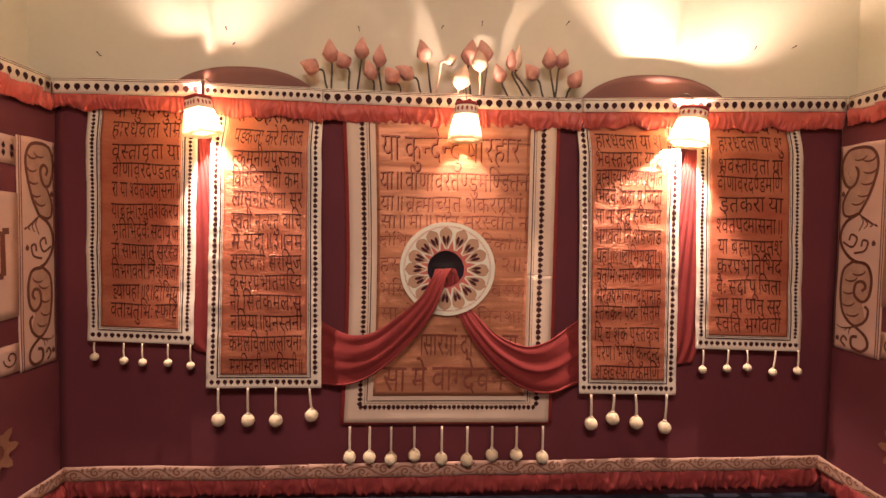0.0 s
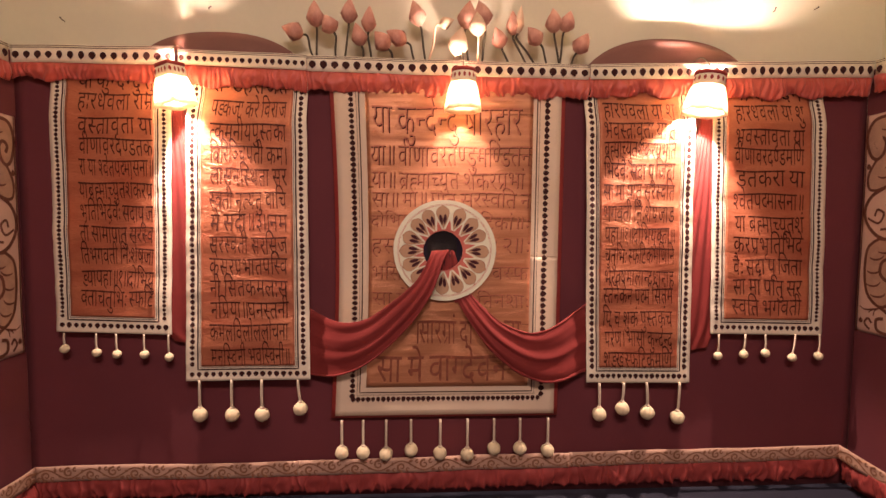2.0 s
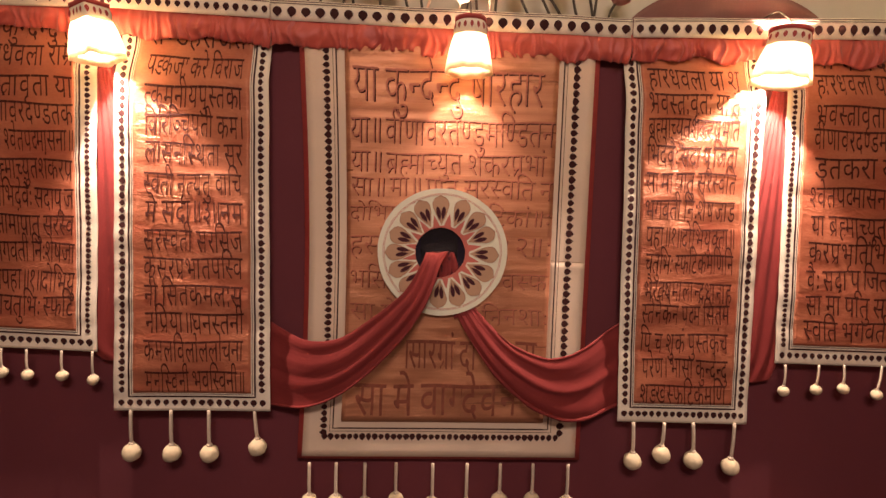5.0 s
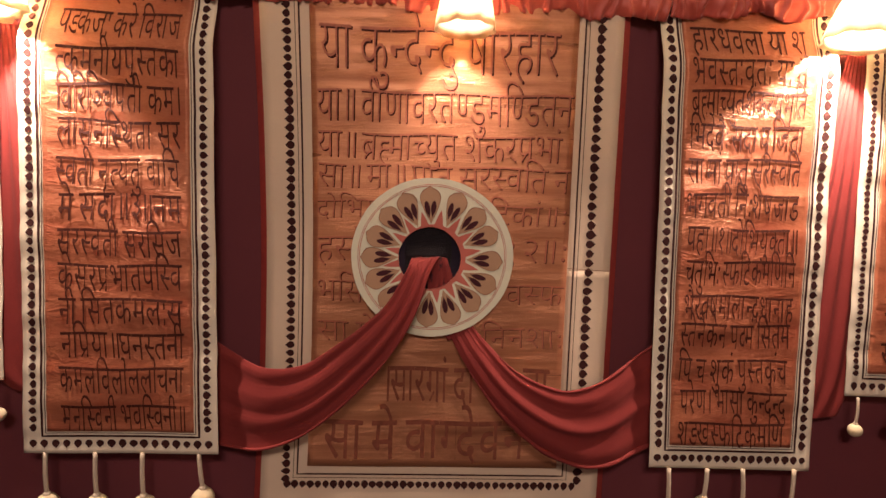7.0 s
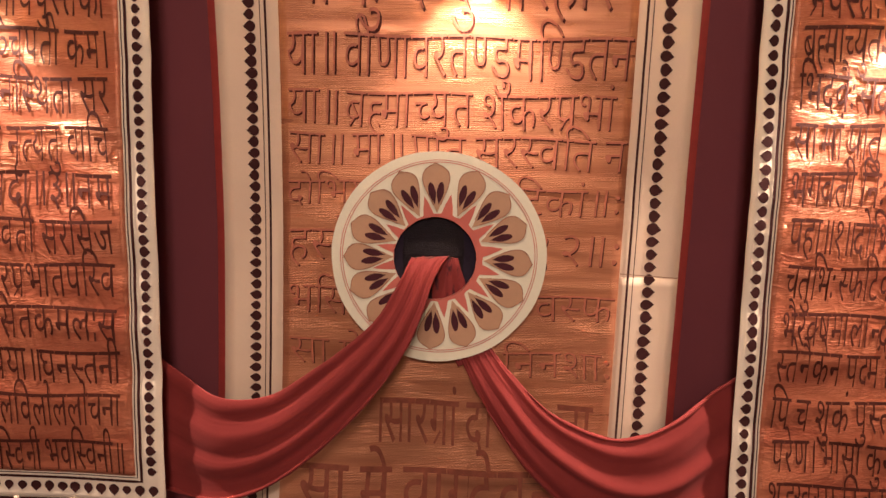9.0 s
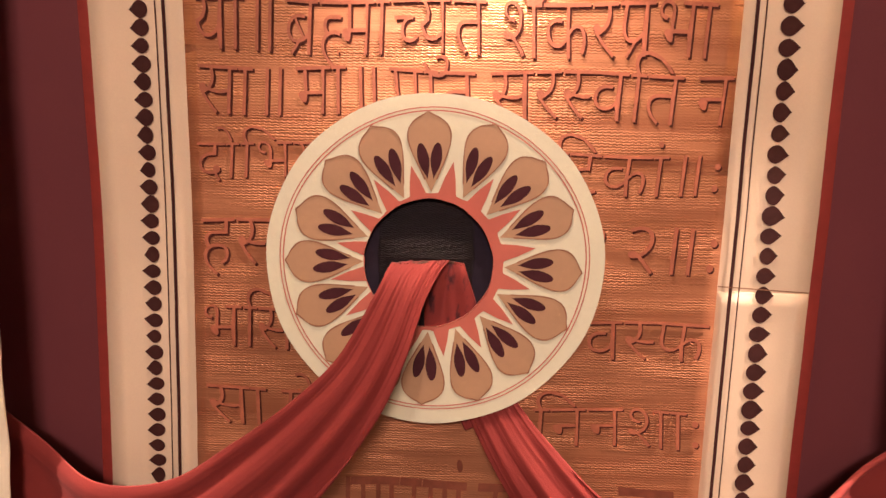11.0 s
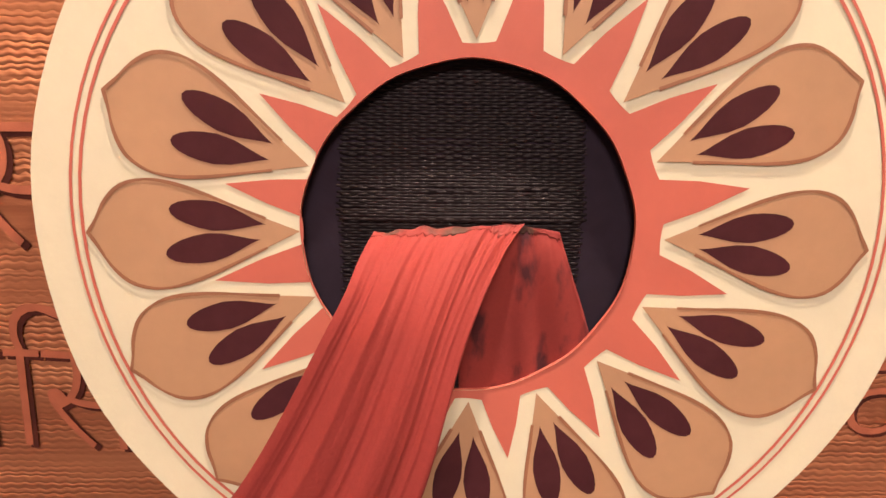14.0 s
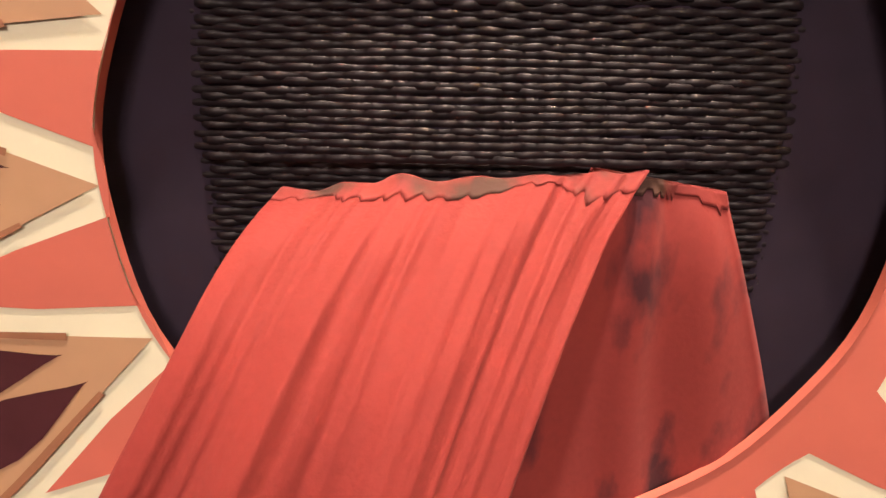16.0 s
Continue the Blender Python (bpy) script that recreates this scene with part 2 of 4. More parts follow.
def block(x0, x1, y0, y1, z0, z1):
    bm = bmesh.new()
    bmesh.ops.create_cube(bm, size=1)
    bmesh.ops.transform(bm, matrix=Matrix.Translation(((x0 + x1) / 2, (y0 + y1) / 2, (z0 + z1) / 2)) @ Matrix.Diagonal((x1 - x0, y1 - y0, z1 - z0, 1)), verts=bm.verts)
    return bm


def box_lists(x0, x1, y0, y1, z0, z1):
    verts = [(x, y, z) for z in (z0, z1) for y in (y0, y1) for x in (x0, x1)]
    return verts, [(0, 1, 3, 2), (4, 6, 7, 5), (0, 4, 5, 1), (2, 3, 7, 6), (0, 2, 6, 4), (1, 5, 7, 3)]


def tube(points, radius, sides=8, name="tube"):
    """A round rod along points; radius may be a list."""
    pts = [Vector(p) for p in points]
    rad = radius if isinstance(radius, (list, tuple)) else [radius] * len(pts)
    verts, faces = [], []
    for i, p in enumerate(pts):
        d = (pts[min(i + 1, len(pts) - 1)] - pts[max(i - 1, 0)]).normalized()
        a = d.cross(Vector((0.31, 0.2, 0.93)) if abs(d.z) < 0.9 else Vector((1, 0, 0))).normalized()
        b = d.cross(a)
        for k in range(sides):
            w = 2 * math.pi * k / sides
            verts.append(p + (a * math.cos(w) + b * math.sin(w)) * rad[i])
    for i in range(len(pts) - 1):
        for k in range(sides):
            q = (k + 1) % sides
            faces.append((i * sides + k, i * sides + q, (i + 1) * sides + q, (i + 1) * sides + k))
    faces.append(tuple(range(sides)))
    faces.append(tuple((len(pts) - 1) * sides + k for k in reversed(range(sides))))
    return from_lists(name, verts, faces)


def curve_points(keys, n):
    """Smooth run through key points."""
    keys = [Vector(k) for k in keys]
    out = []
    for i in range(n + 1):
        s = i / n * (len(keys) - 1)
        k = min(int(s), len(keys) - 2)
        f = s - k
        p0, p1, p2, p3 = keys[max(k - 1, 0)], keys[k], keys[k + 1], keys[min(k + 2, len(keys) - 1)]
        out.append(0.5 * ((2 * p1) + (p2 - p0) * f + (2 * p0 - 5 * p1 + 4 * p2 - p3) * f * f + (3 * p1 - p0 - 3 * p2 + p3) * f ** 3))
    return out


class Flat:
    """Gathers flat painted shapes in plan coordinates and lays them on a surface."""

    def __init__(self):
        self.verts, self.faces = [], []

    def poly(self, pts):
        k = len(self.verts)
        self.verts += [tuple(p) for p in pts]
        self.faces.append(tuple(range(k, k + len(pts))))

    def fan(self, centre, pts):
        k = len(self.verts)
        self.verts += [tuple(centre)] + [tuple(p) for p in pts]
        for i in range(len(pts)):
            self.faces.append((k, k + 1 + i, k + 1 + (i + 1) % len(pts)))

    def ribbon(self, pts, width):
        """width: one number, or one for each point."""
        pts = [Vector((p[0], p[1])) for p in pts]
        wid = width if isinstance(width, list) else [width] * len(pts)
        k = len(self.verts)
        for i, p in enumerate(pts):
            d = (pts[min(i + 1, len(pts) - 1)] - pts[max(i - 1, 0)]).normalized()
            s = Vector((-d.y, d.x)) * wid[i] / 2
            self.verts += [tuple(p + s), tuple(p - s)]
        for i in range(len(pts) - 1):
            a = k + 2 * i
            self.faces.append((a, a + 1, a + 3, a + 2))

    def leaf(self, x, y, length, width, angle, blunt=0.62):
        """Drop with its tip along angle, degrees."""
        a = radians(angle)
        c, s = math.cos(a), math.sin(a)
        pts = []
        for i in range(20):
            w = 2 * math.pi * i / 20
            px = math.cos(w)
            py = math.sin(w) * (0.5 if px < 0 else 0.5 * (1 - px ** 1.6))
            px = px * (0.5 if px > 0 else 0.42)
            pts.append((x + px * length * c - py * width * s * 1.05, y + px * length * s + py * width * c * 1.05))
        self.fan((x, y), pts)

    def mesh(self, fn, name="paint"):
        return from_lists(name, [fn(*v) for v in self.verts], self.faces, False)


# ---- room ----
XL, XR, YB = -2.245, 2.075, 2.85
FRIEZE_TOP = 2.25


def structure(name, mesh, mat, label, category):
    return tagged(part(name, mesh, mat), label, category, kind="structure")


def wavy_wall(x0, x1, z0, z1, y):
    def fn(u, v):
        x, z = x0 + (x1 - x0) * u, z0 + (z1 - z0) * v
        return (x, y + 0.004 * noise.noise((x * 1.7, 0, z * 0.5)) + 0.003 * noise.noise((x * 6, 4, z * 0.8)), z)
    return sheet(fn, 90, 40, 0.04, "wall")


structure("wall_back", wavy_wall(XL, XR, 0.0, 2.24, YB), MAROON, "back wall hung with plain dark maroon cloth", "wall")
structure("wall_left", block(XL - 0.04, XL, -2.6, YB, 0, 2.24), MAROON, "side wall hung with dark maroon cloth", "wall")
structure("wall_right", block(XR, XR + 0.04, -2.6, YB, 0, 2.24), MAROON, "side wall hung with dark maroon cloth", "wall")
structure("wall_front", block(XL - 0.4, XR + 0.4, -2.65, -2.6, 0, 3.4), WHITEWASH, "plain cream room wall", "wall")
structure("wall_upper_back", block(XL - 0.6, XR + 0.6, 2.96, 3.0, 0, 3.4), WHITEWASH, "cream painted wall above the maroon cloth", "wall")
structure("wall_upper_left", block(XL - 0.25, XL - 0.21, -2.6, 2.96, 0, 3.4), WHITEWASH, "cream painted room wall", "wall")
structure("wall_upper_right", block(XR + 0.165, XR + 0.205, -2.6, 2.96, 0, 3.4), WHITEWASH, "cream painted room wall", "wall")
structure("ceiling", block(XL - 0.6, XR + 0.6, -2.65, 3.0, 3.4, 3.45), WHITEWASH, "plain cream ceiling", "ceiling")
structure("floor", block(XL - 0.6, XR + 0.6, -2.65, 3.0, -0.05, 0.0), NAVY, "floor covered with dark navy cloth", "floor")


# ---- banners ----
GLYPHS = {}
SPACING, LOOSE = "\u093e\u0940\u094b\u094c\u0903", "\u0941\u0942\u0943\u0947\u0948\u0902\u0901"
HALANT, SHORT_I, RA = "\u094d", "\u093f", "\u0930"


def glyph(body, thin, half=False):
    """Vertices and triangles of one cluster in the built-in font; a half letter loses its stem."""
    key = (body, thin, half)
    if key not in GLYPHS:
        cu = bpy.data.curves.new("line", "FONT")
        cu.body, cu.size, cu.resolution_u, cu.offset = body, 1.0, 2, thin
        ob = new("line", cu)
        bpy.context.view_layer.update()
        me = bpy.data.meshes.new_from_object(ob.evaluated_get(bpy.context.evaluated_depsgraph_get()))
        bpy.data.objects.remove(ob)
        bm = bmesh.new()
        bm.from_mesh(me)
        wide = max([v.co.x for v in bm.verts], default=0.3)
        if half:
            bmesh.ops.bisect_plane(bm, geom=bm.verts[:] + bm.edges[:] + bm.faces[:], plane_co=(wide * 0.70, 0, 0), plane_no=(1, 0, 0), clear_outer=True)
            wide *= 0.70
        bmesh.ops.triangulate(bm, faces=bm.faces)
        bm.verts.index_update()
        GLYPHS[key] = ([v.co.copy() for v in bm.verts], [tuple(v.index for v in f.verts) for f in bm.faces], wide)
        bm.free()
        bpy.data.meshes.remove(me)
    return GLYPHS[key]


def set_line(body, thin):
    """Lays out a line of script: half letters, the short i before its letter, and the slanting under-stroke of ra."""
    verts, faces, pen, k = [], [], 0.0, 0

    def put(g, x):
        n = len(verts)
        verts.extend((p.x + x, p.y) for p in g[0])
        faces.extend(tuple(n + q for q in f) for f in g[1])
    while k < len(body):
        ch = body[k]
        if ch == " ":
            pen, k = pen + 0.2, k + 1
            continue
        halves, slash = [], False
        while k + 2 < len(body) and body[k + 1] == HALANT:
            if body[k + 2] == RA:
                slash = True
                ch = body[k]
                k += 2
                break
            if body[k] != RA:
                halves.append(body[k])
            k += 2
            ch = body[k]
        k += 1
        marks, short = "", False
        while k < len(body) and (body[k] in SPACING or body[k] in LOOSE or body[k] in (SHORT_I, HALANT)):
            short |= body[k] == SHORT_I
            marks += body[k] if body[k] not in (SHORT_I, HALANT) else ""
            k += 1
        if short:
            g = glyph(SHORT_I, thin)
            put(g, pen)
            pen += 0.26
        for h in halves:
            g = glyph(h, thin, True)
            put(g, pen)
            pen += g[2] - 0.01
        g = glyph(ch + marks, thin)
        put(g, pen)
        if slash:
            n, w = len(verts), 0.05 + thin
            verts.extend([(pen + 0.30, 0.20), (pen + 0.12, 0.02), (pen + 0.12 + w, 0.0), (pen + 0.30 + w * 0.8, 0.18)])
            faces.append((n, n + 1, n + 2, n + 3))
        pen += g[2] + 0.015
    return verts, faces


class Banner:
    """A hanging mat with a cloth border; (s, t) run from its lower left corner in metres of its middle width and height."""

    def __init__(self, name, label, corners, y, wrinkle, seed, bow=0.0):
        (self.tl, self.tr, self.bl, self.br) = [Vector(c) for c in corners]
        self.w = ((self.tr - self.tl).length + (self.br - self.bl).length) / 2
        self.h = ((self.tl - self.bl).length + (self.tr - self.br).length) / 2
        self.y, self.wrinkle, self.seed, self.bow = y, wrinkle, seed, bow
        base = (self.bl + self.br) / 2
        self.thing = thing(name, label, "banner", (base.x, y, base.y), "hanging banners")

    def place(self, s, t, lift=0.0):
        u, v = s / self.w, t / self.h
        p = self.bl * (1 - u) * (1 - v) + self.br * u * (1 - v) + self.tl * (1 - u) * v + self.tr * u * v
        k = self.wrinkle
        edge = abs(u - 0.5) * 2
        d = k * noise.noise((p.x * 2.2 + self.seed, self.seed, p.y * 5.5)) + 0.45 * k * noise.noise((p.x * 5 + self.seed, 3, p.y * 17))
        side = 0.0035 * noise.noise((self.seed * 3.1, p.y * 4.2, 1)) * edge * (1 if u > 0.5 else -1) if k > 0.003 else 0
        bow = self.bow * math.sin(math.pi * min(1, max(0, v))) * max(0.0, 1 - 2 * u)
        rise = min(1.0, max(0.0, (v - 0.84) / 0.13))
        back = (2.817 - self.y) * rise * rise * (3 - 2 * rise) if k > 0.003 else 0
        return (p.x + side + bow, self.y + back + d * (1 - 0.7 * rise) - lift, p.y)

    def panel(self, name, s0, s1, t0, t1, lift, mat, nu, nv, label="", thick=0.003):
        fn = lambda u, v: self.place(s0 + (s1 - s0) * u, t0 + (t1 - t0) * v, lift)
        return part(name, sheet(fn, nu, nv, thick), mat, self.thing, label)

    def flat(self, name, shapes, mat, lift, label=""):
        return part(name, shapes.mesh(lambda s, t: self.place(s, t, lift), name), mat, self.thing, label)

    def letter(self, body, s0, s1, head, foot, lift, mat, thin, name="lettering", tilt=None):
        """A line of letters between s0 and s1; head and foot are the heights of the letters' top bar and foot."""
        verts, faces = set_line(body, thin)
        x0, x1 = min(v[0] for v in verts), max(v[0] for v in verts)
        k, g = (s1 - s0) / (x1 - x0), (head - foot) / 0.62
        tilt, out = random.uniform(-0.008, 0.008) if tilt is None else tilt, []
        for x, y in verts:
            s = s0 + (x - x0) * k
            t = foot + y * g + tilt * (s - s0) + 0.003 * math.sin(s * 19 + self.seed + head * 40)
            out.append(self.place(s + 0.002 * math.sin(t * 55 + s * 9), t, lift))
        part(name, from_lists(name, out, faces, False), mat, self.thing)

    def leaves(self, a, b, count, length, width, angle, rnd, name="leaf"):
        """Painted leaves in a row from a to b, each a piece of its own."""
        for i in range(count):
            f = (i + 0.5) / count
            fl = Flat()
            fl.leaf(a[0] + (b[0] - a[0]) * f + rnd.uniform(-0.0008, 0.0008), a[1] + (b[1] - a[1]) * f, length * rnd.uniform(0.85, 1.1), width * rnd.uniform(0.85, 1.1), angle + rnd.uniform(-7, 7))
            self.flat(name, fl, INK, 0.0013)


def side_banner(label, corners, y, seed, inner, lines, heads, span, size, pitch=0.022, low_pitch=0.034):
    b = Banner("hanging_banner", label, corners, y, 0.0065, seed)
    left, right, bottom = inner
    rnd = random.Random(seed)
    b.panel("border_cloth", 0, b.w, 0, b.h, 0, CLOTH, 30, 120, "cream cloth border")
    b.panel("reed_mat", left, b.w - right, bottom, b.h, 0.003, REED_ORANGE, 30, 120, "orange reed mat")
    n = round(b.h / pitch)
    for s, angle in ((left * 0.42, 180), (b.w - right * 0.42, 0)):
        b.leaves((s, 0.07), (s, b.h), n, 0.014 + 0.45 * pitch, 0.83 * pitch, angle, rnd)
    b.leaves((0.012, bottom * 0.44), (b.w - 0.012, bottom * 0.44), round(b.w / low_pitch), 0.032, 0.024, 270, rnd)
    f = Flat()
    for k, wd in ((0.78, 0.007), (0.92, 0.0025)):
        run = [(left * k, b.h - 0.001 - i * (b.h - bottom * k) / 60) for i in range(61)]
        run += [(left * k + (b.w - (left + right) * k) * i / 30, bottom * k) for i in range(1, 31)]
        run += [(b.w - right * k, bottom * k + (b.h - 0.001 - bottom * k) * i / 60) for i in range(1, 61)]
        f.ribbon(run, wd)
    b.flat("border_line", f, INK, 0.0015)
    for line, head in zip(lines, heads):
        jitter = rnd.uniform(-0.005, 0.005)
        t = head - (b.bl.y + b.br.y) / 2
        b.letter(line, span[0] + jitter, span[1] + jitter * 0.5, t, t - size, 0.0048, LETTER, -0.003)
    return b


side_banner("long narrow orange reed banner with painted script and cream border", [(-2.054, 2.14), (-1.482, 2.14), (-2.058, 0.885), (-1.51, 0.866)], 2.795, 3, (0.072, 0.08, 0.08),
            ["या कुन्देन्दु तु", "हारधवला राम्र", "वस्त्रावृता या", "वीणावरदण्डतक", "रा या श्वेतपद्मासना॥", "याब्रह्माच्युतशंकरप्र", "भृतिभिर्देवैः सदापूज", "ता सामांपातु सरस्व", "तिभगवती निःशेषजा", "ड्यापहा॥१॥दोर्भियु", "क्ताचतुर्भिः स्फटि"],
            [2.139, 2.037, 1.923, 1.824, 1.721, 1.613, 1.504, 1.401, 1.296, 1.184, 1.085], (0.13, 0.475), 0.078)
side_banner("longest orange reed banner with painted script, over the swag", [(-1.40, 2.14), (-0.838, 2.13), (-1.435, 0.641), (-0.829, 0.644)], 2.765, 7, (0.072, 0.072, 0.072),
            ["तण्डहराजत", "पङ्कजा करे विराज", "त्कमनीयपुस्तका", "विरिञ्चिपती कम।", "लासनस्थिता सर", "स्वती नृत्यतु वाचि", "मे सदा॥३॥नम", "सरस्वती सरसिज", "केसरप्रभातपस्वि", "नी सितकमलास", "नप्रिया॥घनस्तनी", "कमलविलोललोचना", "मनस्विनी भवस्विनी॥"],
            [2.136, 2.012, 1.898, 1.791, 1.686, 1.57, 1.464, 1.354, 1.248, 1.144, 1.034, 0.923, 0.802], (0.115, 0.485), 0.082, 0.029, 0.034)
side_banner("longest orange reed banner with painted script and wrinkled cream border", [(0.538, 2.14), (1.10, 2.14), (0.576, 0.611), (1.122, 0.602)], 2.775, 11, (0.066, 0.07, 0.08),
            ["हारधवला या शु", "भ्रवस्त्रावृता या त", "ब्रह्माच्युतशंकरप्रभृति", "भिर्देवैः सदा पूजिता", "सा मां पातु सरस्वति", "भगवती निःशेषजाड्", "पहा॥१॥दोर्भिर्युक्ता॥", "चतुर्भिः स्फटिकमणिनि", "भैरक्षमालान्दधानाह", "स्तेनैकेन पद्मं सितम", "पि च शुकं पुस्तकंच", "परेण। भासा कुन्देन्दु", "शङ्खस्फटिकमणि"],
            [2.037, 1.939, 1.841, 1.734, 1.629, 1.519, 1.41, 1.304, 1.193, 1.098, 0.981, 0.877, 0.766], (0.09, 0.455), 0.080, 0.033, 0.031)
side_banner("shorter orange reed banner with painted script and cream border", [(1.195, 2.14), (1.80, 2.14), (1.232, 0.86), (1.838, 0.847)], 2.785, 17, (0.072, 0.08, 0.08),
            ["या कनदन", "हारधवला या शु", "भ्रवस्त्रावृता या", "वीणावरदण्डमणि", "डतकरा या", "श्वेतपद्मासना॥", "या ब्रह्माच्युतशं", "करप्रभृतिभिर्दे", "वैः सदा पूजिता", "सा मां पातु सर", "स्वति भगवती"],
            [2.146, 2.041, 1.917, 1.82, 1.707, 1.589, 1.472, 1.364, 1.25, 1.144, 1.037], (0.115, 0.485), 0.082)

# middle banner
CX0, CX1, CZ0, CZ1, CY = -0.715, 0.420, 0.437, 2.10, 2.81


def middle_banner():
    b = Banner("middle_banner", "widest golden reed mat banner with large script and cream border", [(CX0, CZ1), (CX1 + 0.005, CZ1), (CX0, CZ0), (CX1 - 0.003, CZ0)], CY, 0.0022, 23, 0.026)
    rnd = random.Random(5)
    left, right, bottom = 0.154, 0.143, 0.150
    b.panel("red_edging", -0.02, b.w + 0.02, -0.012, b.h, -0.0045, CORD, 20, 30, "red cloth edging")
    b.panel("border_cloth", 0, b.w, 0, b.h, 0, CLOTH_MID, 40, 60, "cream cloth border")
    b.panel("reed_mat", left, b.w - right, bottom, b.h, 0.0045, REED, 40, 60, "golden woven reed mat")
    for s, angle, pitch in ((0.082, 180, 0.0266), (b.w - 0.070, 0, 0.0304)):
        b.leaves((s, 0.09), (s, b.h), round((b.h - 0.1) / pitch), 0.012 + 0.78 * pitch, 0.93 * pitch, angle, rnd)
    # one upright border is sewn from two lengths
    for s0, s1, t in ((b.w - right + 0.002, b.w - 0.002, 0.827),):
        f = Flat()
        f.ribbon([(s0 + (s1 - s0) * i / 12, t - 0.006 * i / 12) for i in range(13)], 0.0016)
        b.flat("seam", f, UMBER, 0.0019)
        b.panel("lower_border_cloth", s0, s1, 0.16, t - 0.008, 0.0005, CLOTH_MID, 8, 30, "sewn-on lower length of cream border")
    b.leaves((0.075, 0.085), (b.w - 0.075, 0.085), round((b.w - 0.15) / 0.0262), 0.033, 0.024, 270, rnd)
    f = Flat()
    for k, wd in ((0.108, 0.002), (0.121, 0.0055)):
        run = [(k, b.h - 0.001 - i * (b.h - k) / 40) for i in range(41)]
        run += [(k + (b.w - 2 * k) * i / 30, k) for i in range(1, 31)]
        run += [(b.w - k, k + (b.h - 0.001 - k) * i / 40) for i in range(1, 41)]
        f.ribbon(run, wd)
    b.flat("border_line", f, INK, 0.0015)
    rows = [("या कुन्देन्दु षारहार", 2.006, 1.872, 0.0, 0.75), ("या॥ वीणावरतण्डुमण्डितन", 1.811, 1.712, -0.012, 0.80), ("या॥ ब्रह्माच्युत शंकरप्रभां", 1.680, 1.598, -0.012, 0.77), ("सा॥ मा॥ पातु सरस्वति न", 1.582, 1.508, -0.012, 0.803),
            ("दोर्भिर्यु", 1.468, 1.412, -0.018, 0.19), ("टिकां॥ः", 1.464, 1.400, 0.545, 0.795), ("हस्ते", 1.349, 1.272, -0.016, 0.15), ("१ २॥ः", 1.352, 1.276, 0.60, 0.80),
            ("भसि", 1.209, 1.140, -0.012, 0.14), ("वस्फ", 1.205, 1.140, 0.61, 0.80), ("सा मे", 1.077, 1.010, -0.010, 0.18), ("निनशाः", 1.062, 0.996, 0.535, 0.80),
            ("।सारग्रां दा", 0.928, 0.811, 0.23, 0.52), ("ता", 0.928, 0.811, 0.68, 0.77), ("सा मे वाग्देवन", 0.745, 0.614, 0.02, 0.70)]
    for line, head, foot, a, c in rows:
        # reddish strokes over a dark offset copy, their drop shadow painted below and beside
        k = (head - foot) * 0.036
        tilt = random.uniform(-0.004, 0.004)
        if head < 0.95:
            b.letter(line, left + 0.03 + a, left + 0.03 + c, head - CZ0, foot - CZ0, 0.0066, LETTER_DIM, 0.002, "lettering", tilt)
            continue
        for shift, lift, mat, thin, name in ((k, 0.0060, LETTER_SHADOW, -0.012, "lettering_shadow"), (0.0, 0.0068, LETTER_WIDE, -0.014, "lettering")):
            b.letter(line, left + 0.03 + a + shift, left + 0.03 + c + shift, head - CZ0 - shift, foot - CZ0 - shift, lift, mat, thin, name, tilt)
    return b


middle_banner()

# ---- painted lotus disc with its hole ----
DX, DZ, DY, DR, HR = -0.161, 1.2895, 2.784, 0.2575, 0.0995
PX, PZ, DISH = -0.1695, 1.2880, 0.010


def hole_r(w):
    return HR * (1 + 0.006 * math.sin(4 * w + 2) + 0.004 * math.sin(13 * w))


def dish(x, z):
    """The card is pressed in towards its hole."""
    return DY + DISH * min(1.1, max(0.0, 1 - (math.hypot(x - DX, z - DZ) - HR) / (DR - HR)))


def uneven(w):
    """The painter's petals crowd together on one side and stand lower on the other."""
    c = (91.5 - math.degrees(w)) % 360
    keys = ((0, -1.3), (22, 1.0), (45, 1.8), (68, 1.6), (90, 3.6), (112, 4.1), (135, 4.0), (158, 5.2), (180, 5.2), (225, 2.6), (248, 2.4), (270, 1.5), (292, -0.5), (315, -1.5), (338, -1.8), (361, -1.3))
    for (a, p), (b, q) in zip(keys, keys[1:]):
        if a <= c < b:
            return w - radians(p + (q - p) * (c - a) / (b - a))
    return w


